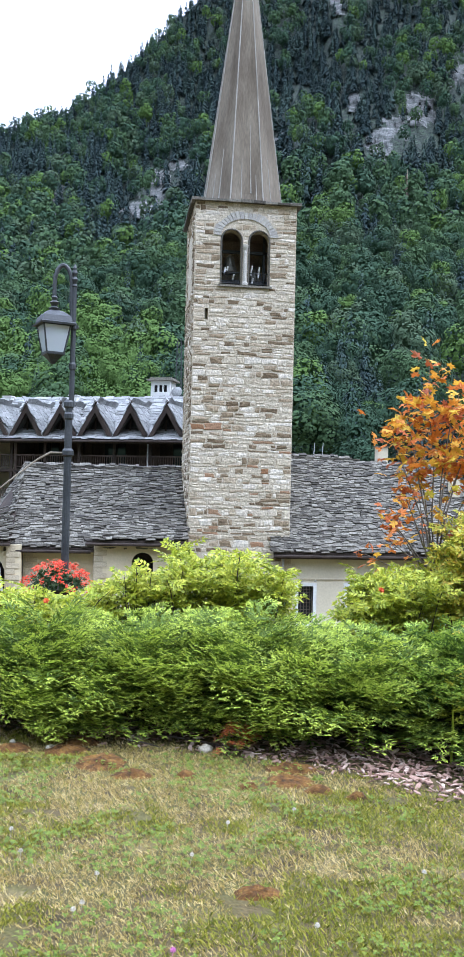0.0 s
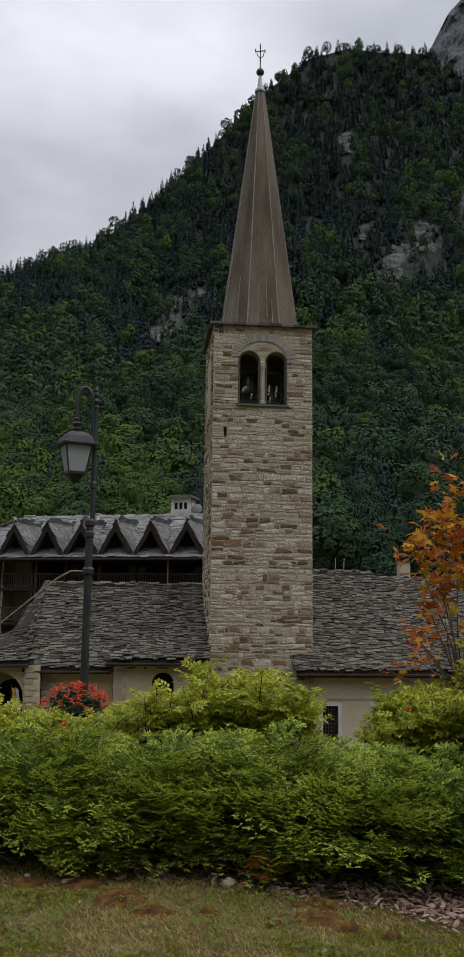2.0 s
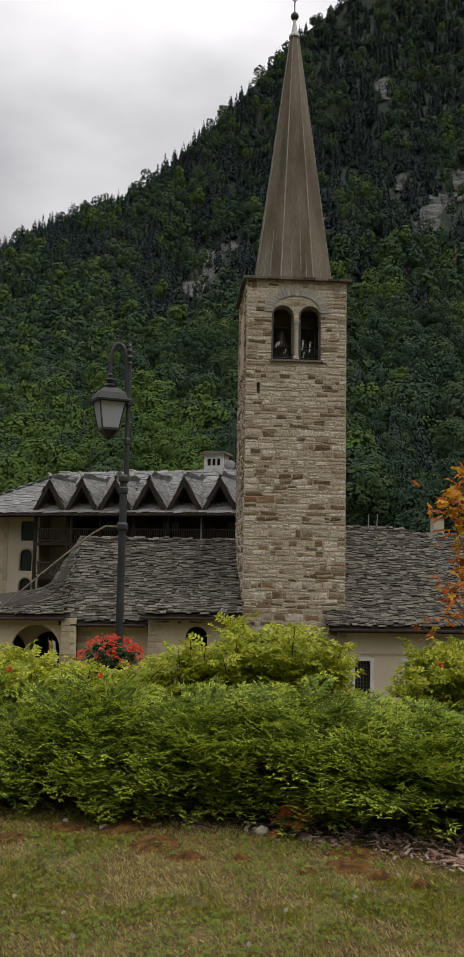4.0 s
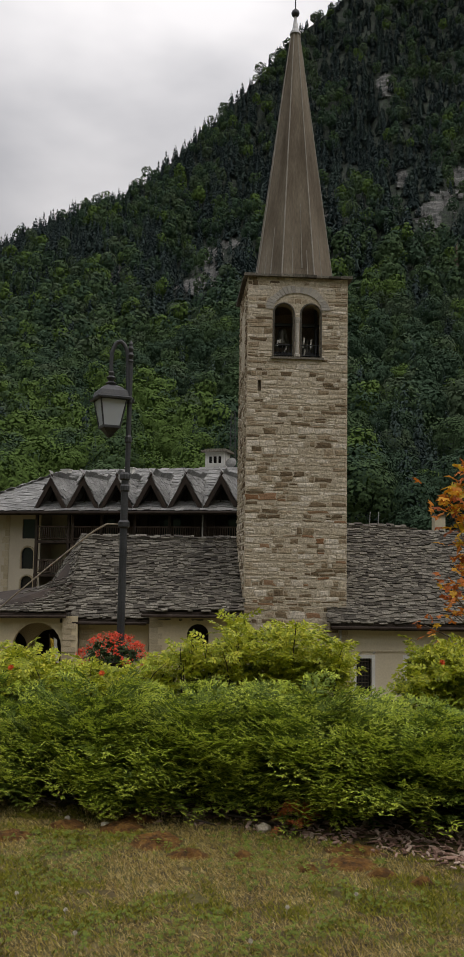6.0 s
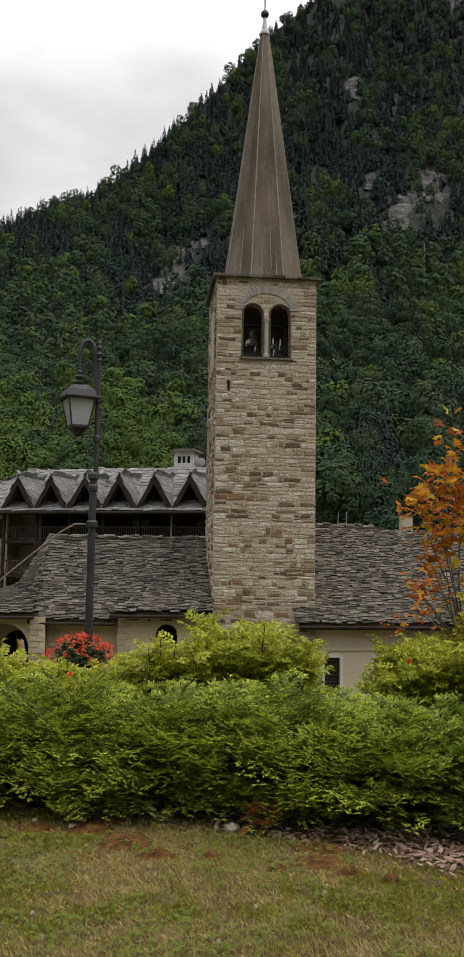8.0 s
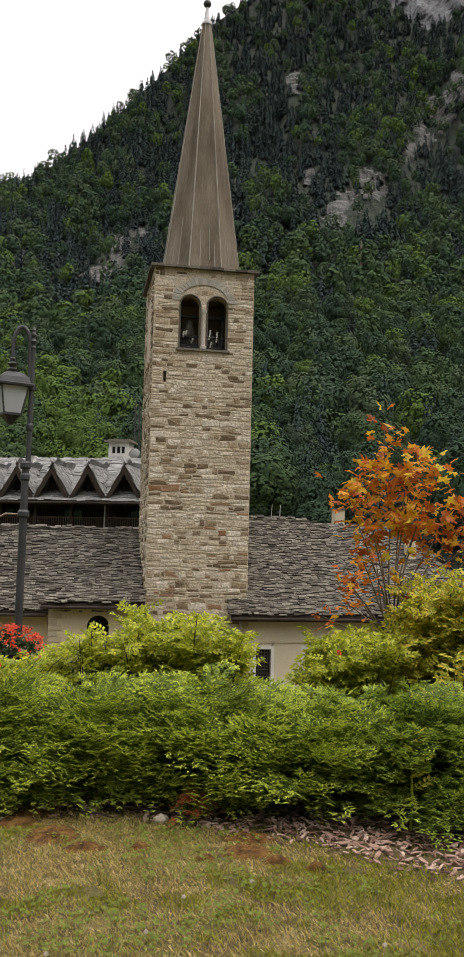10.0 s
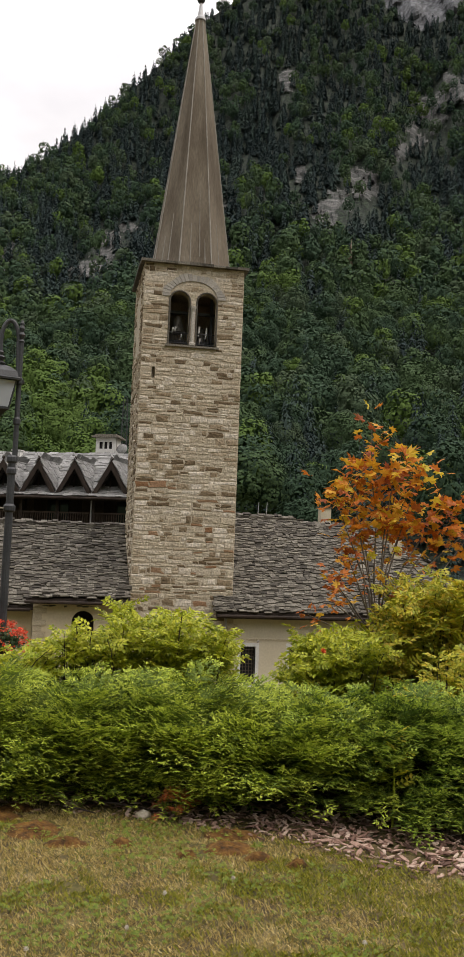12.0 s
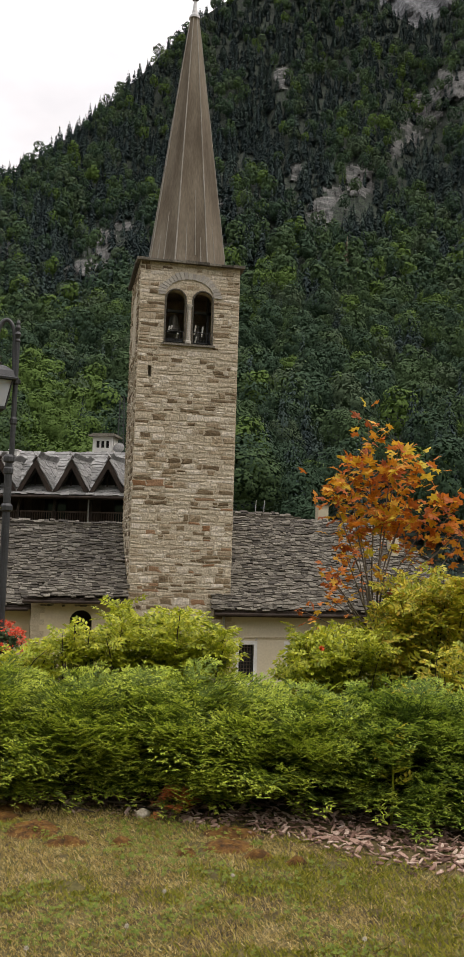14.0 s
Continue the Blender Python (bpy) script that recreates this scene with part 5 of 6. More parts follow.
def juniper(x, y, rx, ry, h, count, material, label):
    """A low mound of feathery sprays in uneven tufts; dead needles between are darkened as shade in the gaps."""
    g = garden_rng
    t = thing("juniper", label, "shrub", (x, y, 0), group="junipers of the hedge")
    n = count * 4
    th = g.uniform(0, 2 * np.pi, n)
    th = np.where((np.sin(th) > 0.5) & (g.random(n) < 0.75), -th, th)
    el = np.arcsin(np.clip(g.uniform(0, 1.0, n), 0, 1))
    bump = fbm(th * 4.2 + x * 3, el * 7.5 + y * 3, 101, 3)
    keep = np.argsort(-(bump + g.uniform(0, 0.10, n)))[:count]
    th, el, bump = th[keep], el[keep], bump[keep]
    shell = 0.40 + 1.0 * bump + g.uniform(-0.30, 0.06, count)
    p = np.stack([x + rx * np.cos(th) * np.cos(el) * shell, y + ry * np.sin(th) * np.cos(el) * shell, 0.06 + h * np.sin(el) * shell], -1)
    d = np.stack([np.cos(th) * 0.9, np.sin(th) * 0.9, 0.14 + 0.30 * np.sin(el)], -1) + g.normal(0, 0.16, (count, 3))
    ln = g.uniform(0.16, 0.34, count)
    p[:, 2] = np.maximum(p[:, 2], 0.05)
    up = np.stack([g.normal(0, 0.14, count), g.normal(-0.25, 0.14, count), np.ones(count)], -1)
    m = frames(p, d, up, ln)
    var = g.integers(0, 5, count)
    v, f = join([scatter(*SPRAYS[q][:2], m[var == q]) for q in range(5)])
    index = np.concatenate([np.tile(SPRAYS[q][2], int((var == q).sum())) for q in range(5)])
    part("foliage", arrays("foliage", v, f, [material, M_YOUNG if material == M_JUN else M_YOUNG2], index), None, t)["kind"] = "stuff"
    # Dead inner sprays, coloured dark to deepen the shade in the gaps.
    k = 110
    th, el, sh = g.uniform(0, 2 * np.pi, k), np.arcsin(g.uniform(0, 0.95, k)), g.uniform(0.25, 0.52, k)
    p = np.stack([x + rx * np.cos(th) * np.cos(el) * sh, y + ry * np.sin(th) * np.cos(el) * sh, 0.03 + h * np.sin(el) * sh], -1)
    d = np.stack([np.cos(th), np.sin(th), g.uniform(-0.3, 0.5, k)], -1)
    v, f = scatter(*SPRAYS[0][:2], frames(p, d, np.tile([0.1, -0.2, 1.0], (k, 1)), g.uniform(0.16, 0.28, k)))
    part("dead_inner_foliage", arrays("dead_inner_foliage", v, f, [M_DEADJUN]), None, t, "dead needles inside the bush, darkened for the shade there")["kind"] = "stuff"
    for i in range(9):
        a = g.uniform(0, 2 * np.pi)
        bm = bmesh.new()
        q = [(x, y, 0.0)]
        for s_ in (0.35, 0.7, 0.95):
            q.append((x + rx * s_ * math.cos(a) + g.normal(0, 0.03), y + ry * s_ * math.sin(a) + g.normal(0, 0.03), h * (0.12 + 0.45 * s_ * g.uniform(0.4, 1))))
        rod(bm, q, [0.02, 0.015, 0.01, 0.005], 6)
        part("branch", bm, M_TWIG, t)


J_LABEL = "low spreading juniper with feathery bright green sprays"
for x, y, rx, ry, h, c, m_, lb_ in (
    (-2.3, 7.3, 0.8, 0.75, 0.50, 800, M_JUN2, J_LABEL), (-1.35, 6.85, 0.75, 0.72, 0.50, 1100, M_JUN2, "low spreading juniper with deep green sprays"),
    (-0.55, 6.45, 0.70, 0.74, 0.56, 1200, M_JUN, J_LABEL), (0.25, 6.25, 0.66, 0.72, 0.58, 1200, M_JUN, J_LABEL), (0.95, 6.1, 0.66, 0.70, 0.60, 1200, M_JUN, J_LABEL),
    (1.6, 5.85, 0.62, 0.72, 0.48, 1100, M_JUN, J_LABEL), (2.25, 5.65, 0.62, 0.70, 0.55, 1100, M_JUN2, "low spreading juniper with deep green sprays"),
    (2.95, 5.5, 0.66, 0.70, 0.58, 1000, M_JUN2, "low spreading juniper with deep green sprays"), (3.8, 5.3, 0.75, 0.7, 0.58, 600, M_JUN2, J_LABEL),
    (0.0, 6.95, 0.7, 0.5, 0.50, 500, M_JUN, J_LABEL), (1.3, 6.6, 0.7, 0.5, 0.42, 600, M_JUN2, J_LABEL), (2.3, 6.3, 0.7, 0.5, 0.50, 500, M_JUN2, J_LABEL)):
    juniper(x, y, rx, ry, h, int(c * 0.56), m_, lb_)


def rose_bush(x0, x1, y, top, stems, leaves, material, label, spread=0.4, size=(0.11, 0.17)):
    """Arching stems clad in compound leaves. top: (x, height) pairs of its outline."""
    g = garden_rng
    t = thing("rose_bush", label, "shrub", ((x0 + x1) / 2, y, 0), group="rose bushes of the hedge")
    tx, tz = zip(*top)
    lp, ld = [], []
    for i in range(stems):
        ex = g.uniform(x0, x1)
        ey = y + g.uniform(-spread, spread)
        ez = np.interp(ex, tx, tz) * g.uniform(0.72, 1.02)
        bx = ex + ((x0 + x1) / 2 - ex) * g.uniform(0.15, 0.5)
        by = y + (ey - y) * 0.3
        q = []
        for s_ in np.linspace(0, 1, 6):
            q.append((bx + (ex - bx) * s_ ** 1.4, by + (ey - by) * s_ ** 1.4, ez * (1 - (1 - s_) ** 1.35) if s_ < 1 else ez))
        if i < 30:
            bm = bmesh.new()
            rod(bm, q, [0.009, 0.008, 0.006, 0.005, 0.004, 0.002], 5)
            part("stem", bm, M_TWIG, t)
        q = np.array(q)
        for k in range(int(leaves * 1.2)):
            s_ = 1 - g.random() ** 1.2 * 0.88
            p = np.array([np.interp(s_, np.linspace(0, 1, 6), q[:, j]) for j in range(3)])
            a = g.uniform(0, 2 * np.pi)
            lp.append(p)
            ld.append((math.cos(a), math.sin(a), g.uniform(-0.1, 0.75)))
    lp, ld = np.array(lp), np.array(ld)
    n = len(lp)
    m = frames(lp, ld, np.stack([g.normal(0, 0.55, n), g.normal(-0.45, 0.55, n), np.ones(n)], -1), g.uniform(*size, n))
    var = g.integers(0, 5, n)
    v, f = join([scatter(*ROSE[q], m[var == q]) for q in range(5)])
    part("foliage", arrays("foliage", v, f, [material]), None, t)["kind"] = "stuff"
    return t


R_LABEL = "leafy green wild rose bush behind the junipers"
rose_bush(-2.9, -1.3, 7.9, [(-2.9, 0.78), (-1.3, 0.82)], 60, 15, M_ROSE, R_LABEL)
rose_bush(-1.6, 0.05, 7.3, [(-1.6, 0.82), (-1.1, 0.84), (-0.8, 0.77), (-0.3, 0.77), (0.05, 0.84)], 110, 16, M_ROSE, R_LABEL)
rose_bush(0.0, 0.42, 7.2, [(0.0, 0.82), (0.1, 1.06), (0.2, 1.06), (0.42, 0.88)], 26, 15, M_ROSE, "tall upright wild rose shoots", 0.25)
rose_bush(0.38, 1.47, 7.2, [(0.38, 0.90), (0.52, 1.21), (0.7, 1.13), (0.95, 1.09), (1.2, 1.06), (1.35, 0.98), (1.47, 0.84)], 110, 16, M_ROSE, R_LABEL)
rose_bush(0.30, 1.30, 6.95, [(0.30, 0.62), (1.30, 0.66)], 40, 14, M_ROSE, "low wild rose shoots among the junipers", 0.15)
rose_bush(1.95, 2.75, 7.1, [(1.95, 0.72), (2.05, 0.96), (2.3, 1.0), (2.75, 0.98)], 85, 15, M_ROSE, R_LABEL)
rose_bush(2.75, 3.7, 7.1, [(2.75, 1.15), (2.95, 1.42), (3.2, 1.48), (3.7, 1.44)], 100, 15, M_ROSE2, "wild rose bush with yellowing leaves", 0.4, (0.13, 0.21))
rose_bush(2.55, 3.25, 6.05, [(2.55, 0.62), (2.8, 0.88), (3.25, 0.95)], 26, 12, M_ROSE2, "low yellow-green rose shoots before the junipers", 0.12)
rose_bush(3.6, 4.8, 6.9, [(3.6, 1.3), (4.8, 1.3)], 60, 14, M_ROSE2, "wild rose bush with yellowing leaves")

# orange roses
M_PETAL = mat("orange_petal", [(0.65, 0.10, 0.03), (0.75, 0.18, 0.05)], 20, 0.6, 0, 40, thin=0.3)
PETALS = [((0, 0, 0), (math.cos(a) * 0.8, math.sin(a) * 0.8, b), (-math.cos(a), -math.sin(a), 1), 0.03, 0.03, 0.3) for b, o in ((0.35, 0), (1.0, 0.6)) for a in [o + 2 * math.pi * k / 6 for k in range(6)]]
pv, pf = build_unit(PETALS)
ROSE_ME = arrays("orange_rose", pv, pf, [M_PETAL])
for x, y, z in ((-0.53, 6.85, 0.74), (-0.86, 6.85, 0.55), (1.62, 6.6, 0.58), (-1.25, 7.0, 0.76), (2.05, 6.55, 0.88)):
    ob = new("orange_rose", ROSE_ME)
    ob.matrix_basis = pose(x, y, z, 50, 0, 10 * x)
    tagged(ob, "small orange wild rose flower on the bush", "flower", group="orange roses")

# dead rust-coloured juniper tip at the hedge's foot
g = garden_rng
t = thing("dead_juniper_tip", "rust-brown dead juniper twig on the mulch", "twig", (0.78, 5.5, 0.05))
n = 26
p = np.stack([g.uniform(0.68, 0.88, n), g.uniform(5.28, 5.42, n), g.uniform(0.03, 0.16, n)], -1)
d = np.stack([g.normal(0, 0.6, n), g.normal(-0.5, 0.4, n), g.uniform(-0.2, 0.7, n)], -1)
v, f = scatter(*SPRAYS[0][:2], frames(p, d, np.tile([0.1, -0.2, 1.0], (n, 1)), g.uniform(0.07, 0.12, n)))
part("foliage", arrays("foliage", v, f, [M_RUSTLEAF]), None, t)["kind"] = "stuff"

# young shoot with compound leaves before the hedge
sprout = thing("seedling", "young yellow-green ash seedling with compound leaves", "seedling", (2.02, 5.0, 0))
bm = bmesh.new()
SX, SY = 2.03, 5.02
rod(bm, [(SX, SY, 0.0), (SX + 0.01, SY, 0.2), (SX, SY - 0.01, 0.42), (SX + 0.015, SY, 0.56)], [0.008, 0.007, 0.005, 0.003], 6)
part("stem", bm, M_ROSE, sprout)
for i in range(11):
    a, z = i * 2.4, 0.24 + 0.032 * i
    v, f = scatter(*ROSE[i % 5], frames(np.array([[SX, SY, z]]), np.array([[math.cos(a), math.sin(a) * 0.8, 0.55]]), np.array([[0.0, -0.4, 1.0]]), [0.15 - 0.004 * i]))
    part("leaf", arrays("leaf", v, f, [M_ROSE2]), None, sprout)

# ---- young maple in autumn colour ----
def maple_leaf(seed):
    g = random.Random(seed)
    tips = [(0, 1.0), (42, 0.9), (85, 0.62), (125, 0.38), (-42, 0.9), (-85, 0.62), (-125, 0.38)]
    tips.sort()
    ring = []
    for i, (a, r) in enumerate(tips):
        ring.append((a, r * g.uniform(0.9, 1.05)))
        if i < len(tips) - 1:
            ring.append(((a + tips[i + 1][0]) / 2, 0.50))
    bm = bmesh.new()
    c = bm.verts.new((0, 0.3, 0))
    vs = [bm.verts.new((r * math.sin(radians(a)), 0.3 + r * math.cos(radians(a)), 0.10 * g.uniform(-1, 1) - 0.22 * r * r)) for a, r in ring]
    for p_, q_ in zip(vs, vs[1:]):
        bm.faces.new((c, p_, q_))
    s0, s1 = bm.verts.new((-0.015, -0.35, 0.05)), bm.verts.new((0.015, -0.35, 0.05))
    bm.faces.new((s0, s1, c))
    return bm


M_MAPLE = mat("maple_orange", [(0.42, 0.11, 0.02), (0.60, 0.19, 0.025), (0.70, 0.32, 0.035), (0.72, 0.48, 0.045), (0.52, 0.48, 0.06)], 1.6, 0.55, 0, 30, "object", 0.6, fine=0.12, thin=0.4)
M_MAPLE_RED = mat("maple_russet", [(0.30, 0.08, 0.025), (0.50, 0.14, 0.03), (0.62, 0.24, 0.035)], 1.6, 0.55, 0, 30, "object", 0.6, fine=0.12, thin=0.4)
M_BARK = mat("grey_brown_bark", [(0.10, 0.08, 0.065), (0.20, 0.17, 0.14)], 6, 0.9, 0.4, 50, stretch=(1, 1, 0.3))
MAPLE = [finish("leaf", maple_leaf(i), M_MAPLE) for i in range(4)]
MAPLE_R = [finish("leaf", maple_leaf(i), M_MAPLE_RED) for i in range(4)]
maple = thing("maple_tree", "young maple with orange and yellow autumn leaves", "tree", (2.85, 7.5, 0))
AX, AY = 2.86, 7.5


def limb(name, q, r0, r1):
    bm = bmesh.new()
    rod(bm, q, list(np.linspace(r0, r1, len(q))), 7)
    return part(name, bm, M_BARK, maple)


limb("trunk", [(AX, AY, -0.05), (AX, AY, 0.5), (AX - 0.02, AY, 0.95)], 0.028, 0.022)
# stems: end point, and how it bends
TIPS = [(2.76, 7.5, 2.80), (2.50, 7.4, 2.46), (3.06, 7.5, 2.55), (3.30, 7.6, 2.50), (2.32, 7.35, 2.24), (2.90, 7.3, 2.50), (2.60, 7.6, 2.20), (3.2, 7.7, 2.1), (2.50, 7.45, 1.75), (2.33, 7.3, 1.5), (2.62, 7.35, 1.6),
        (3.55, 7.6, 2.1), (3.75, 7.6, 2.15), (3.9, 7.6, 2.0), (2.36, 7.3, 1.22), (2.40, 7.3, 1.35), (2.1, 7.2, 1.12), (3.0, 7.4, 1.25), (3.7, 7.5, 1.8)]
g = random.Random(9)
spots = []
for i, (ex, ey, ez) in enumerate(TIPS):
    b0 = Vector((AX - 0.02 + g.uniform(-0.02, 0.02), AY, g.uniform(0.85, 0.98)))
    tip = Vector((ex, ey, ez))
    q = [b0]
    for s_ in (0.3, 0.55, 0.8, 1.0):
        w = s_ ** (1.5 if ez > 1.9 else 0.8)
        q.append(Vector((b0.x + (tip.x - b0.x) * w + g.uniform(-0.02, 0.02), b0.y + (tip.y - b0.y) * w, b0.z + (tip.z - b0.z) * s_)))
    limb("branch", q, 0.010, 0.003)
    k = 58 if ez > 2.0 else (24 if ez > 1.6 else 14)
    for _ in range(k):
        s_ = 1 - g.random() ** 1.2 * (0.5 if ez > 1.9 else 0.3)
        a = 4 * s_
        j = min(3, int(a))
        p = q[j].lerp(q[j + 1], a - j) + Vector((g.gauss(0, 0.085), g.gauss(0, 0.08), g.gauss(0.02, 0.075)))
        spots.append((p, ez))
g.shuffle(spots)
more = []
for q_, (p, ez) in enumerate(spots):
    top = g.random() < (0.4 + 0.35 * (p.z > 2.3)) and p.z > 1.8
    s_ = g.uniform(0.055, 0.098) * (1.1 if p.z > 1.8 else 0.85)
    m = Matrix.Translation(p) @ Euler((radians(g.uniform(-25, 75)), radians(g.uniform(-40, 40)), radians(g.uniform(0, 360)))).to_matrix().to_4x4() @ Matrix.Scale(s_, 4)
    if q_ < 300:
        ob = new("leaf", g.choice(MAPLE if top else MAPLE_R if g.random() < 0.65 else MAPLE))
        ob.parent = maple
        ob.matrix_parent_inverse = maple.matrix_basis.inverted()
        ob.matrix_basis = m
    else:
        more.append(m)
M_MAPLE_I = mat("maple_foliage", [(0.32, 0.09, 0.025), (0.52, 0.16, 0.03), (0.64, 0.27, 0.035), (0.70, 0.42, 0.045), (0.62, 0.54, 0.06)], 1.6, 0.55, 0, 30, "island", 0.6, fine=0.12, thin=0.4)
more = np.array([[list(r) for r in m] for m in more])
v, f = scatter(np.array([v_.co[:] for v_ in MAPLE[0].vertices]), np.array([list(p_.vertices) for p_ in MAPLE[0].polygons]), more)
part("foliage", arrays("foliage", v, f, [M_MAPLE_I]), None, maple)["kind"] = "stuff"

# ---- geranium basket on the lamp post ----
basket = thing("flower_basket", "round basket of orange-red geraniums on the lamp post", "flower basket", (-0.79, 11.9, 0.24))
gb = np.random.default_rng(4)
bm = bmesh.new()
lathe(bm, [(0.10, 0), (0.2, 0.06), (0.27, 0.16), (0.28, 0.2)], (-0.79, 11.95, 0.08), 18)
part("bowl", bm, M_WOOD, basket, "dark planter bowl")
n = 700
a, b, c = gb.uniform(0, 2 * np.pi, n), np.arccos(gb.uniform(-0.15, 1, n)), gb.uniform(0.55, 1, n)
p = np.stack([-0.79 + 0.40 * np.cos(a) * np.sin(b) * c, 11.95 + 0.34 * np.sin(a) * np.sin(b) * c, 0.30 + 0.28 * np.cos(b) * c], -1)
lv, lf = build_unit([((0, 0, 0), (0, 1, 0), (0, 0, 1), 1.0, 0.9, 0.2)])
v, f = scatter(lv, lf, frames(p, gb.normal(size=(n, 3)), np.tile([0.1, -0.4, 1.0], (n, 1)), gb.uniform(0.04, 0.07, n)))
M_GERLEAF = mat("geranium_leaf", [(0.02, 0.045, 0.012), (0.045, 0.085, 0.02)], 5, 0.6, 0, 40, "island", 0.5, thin=0.2)
part("leaves", arrays("leaves", v, f, [M_GERLEAF]), None, basket)["kind"] = "stuff"
n = 95
a, b = gb.uniform(0, 2 * np.pi, n), np.arccos(gb.uniform(-0.25, 1, n))
hp = np.stack([-0.79 + 0.46 * np.cos(a) * np.sin(b), 11.95 + 0.36 * np.sin(a) * np.sin(b), 0.31 + 0.32 * np.cos(b)], -1)
cl = np.repeat(hp, 14, 0) + gb.normal(0, 0.017, (n * 14, 3))
v, f = scatter(lv, lf, frames(cl, gb.normal(size=(n * 14, 3)), np.tile([0.1, -0.4, 1.0], (n * 14, 1)), gb.uniform(0.022, 0.036, n * 14)))
M_GER = mat("geranium_red", [(0.62, 0.055, 0.025), (0.78, 0.13, 0.06)], 8, 0.6, 0, 40, "island", 0.6, thin=0.3)
part("blossoms", arrays("blossoms", v, f, [M_GER]), None, basket, "orange-red geranium blossoms")["kind"] = "stuff"


# ---- lawn ----
def front(x):
    """Where the mulch under the hedge begins."""
    return np.interp(x, [-3, -1.1, -0.1, 0.57, 1.2, 1.7, 2.4, 5], [6.9, 6.1, 5.62, 5.42, 5.2, 5.0, 4.85, 4.3])


def chip_edge(x):
    return np.interp(x, [-3, -0.4, 0.4, 0.83, 1.45, 1.69, 2.06, 3.0, 5], [6.95, 5.85, 5.52, 5.25, 4.80, 4.52, 4.27, 3.9, 3.4])


gl = np.random.default_rng(8)
blade_v = np.array([(-0.5, 0, 0), (0.5, 0, 0), (0.3, 0.35, 0.65), (-0.1, 0.8, 1.0)])
blade_v[:, 0] *= 0.17
blade_f = np.array([(0, 1, 2, 3)])


def blades(n, keep_fn, hgt, bend=1.0, box_=(-2.2, 3.6, 2.2, 7.0)):
    x, y = gl.uniform(box_[0], box_[1], n), gl.uniform(box_[2], box_[3], n)
    k = keep_fn(x, y)
    x, y = x[k], y[k]
    n = len(x)
    a = gl.uniform(0, 2 * np.pi, n)
    h = gl.uniform(*hgt, n)
    m = np.zeros((n, 4, 4))
    lean = gl.uniform(0.4, 1.5, n) * bend
    m[:, 0, 0], m[:, 1, 0] = np.cos(a) * h * 0.8, np.sin(a) * h * 0.8
    m[:, 0, 1], m[:, 1, 1] = -np.sin(a) * h * lean, np.cos(a) * h * lean
    m[:, 2, 2], m[:, 3, 3] = h * gl.uniform(0.5, 1.0, n), 1
    m[:, 0, 3], m[:, 1, 3], m[:, 2, 3] = x, y, ground_z(x, y) - 0.002
    return scatter(blade_v, blade_f, m)


def lush(x, y):
    n = 0.5 * fbm(x * 1.5 + 5, y * 1.9, 81, 4) + 0.5 * fbm(x * 5.0, y * 6.0, 83, 3)
    return 0.46 + 1.8 * (n - 0.46) + 0.10 * smooth(0.2, -1.0, x) + 0.10 * smooth(4.2, 2.8, y) - 0.20 * smooth(4.0, 5.2, y)


M_STRAW = mat("dry_grass", [(0.22, 0.15, 0.035), (0.49, 0.37, 0.12), (0.70, 0.58, 0.30)], 7, 0.8, 0, 60, "island", 0.6, thin=0.25)
M_GRASS = mat("green_grass", [(0.085, 0.10, 0.007), (0.22, 0.225, 0.016), (0.40, 0.36, 0.05)], 7, 0.7, 0, 60, "island", 0.6, thin=0.3)
MOSS = [(-0.28, 5.45, 0.16, 0.13), (-0.60, 5.5, 0.13, 0.10), (-0.9, 5.3, 0.15, 0.10), (-0.06, 5.2, 0.19, 0.20), (0.12, 4.95, 0.13, 0.08), (0.42, 4.92, 0.08, 0.06), (1.05, 5.0, 0.18, 0.10), (0.98, 4.78, 0.17, 0.13),
        (1.12, 4.62, 0.10, 0.06), (2.2, 3.35, 0.12, 0.07), (1.95, 3.75, 0.09, 0.05), (0.6, 3.45, 0.12, 0.06), (-0.18, 5.62, 0.14, 0.08), (0.75, 4.7, 0.07, 0.05), (1.3, 4.5, 0.07, 0.04)]


def on_lawn(x, y):
    k = y < chip_edge(x) + gl.normal(0, 0.12, len(x))
    for mx_, my_, ma, mb in MOSS:
        k &= (np.hypot((x - mx_) / ma, (y - my_) / mb) > 0.9) | (gl.random(len(x)) < 0.35)
    return k & (fbm(x * 6, y * 7, 131, 3) > 0.2)



v, f = blades(340000, lambda x, y: on_lawn(x, y) & (gl.random(len(x)) < np.clip(2.0 - 2.9 * lush(x, y), 0.08, 1)), (0.009, 0.027), 1.0)
tagged(new("dry_grass", arrays("dry_grass", v, f, [M_STRAW])), "short dry straw-coloured grass of the lawn", "grass", kind="stuff")
v, f = blades(320000, lambda x, y: on_lawn(x, y) & (gl.random(len(x)) < np.clip((lush(x, y) - 0.38) * 5.0, 0.06, 1)), (0.010, 0.038), 0.9)
tagged(new("green_grass", arrays("green_grass", v, f, [M_GRASS])), "short green grass of the lawn", "grass", kind="stuff")
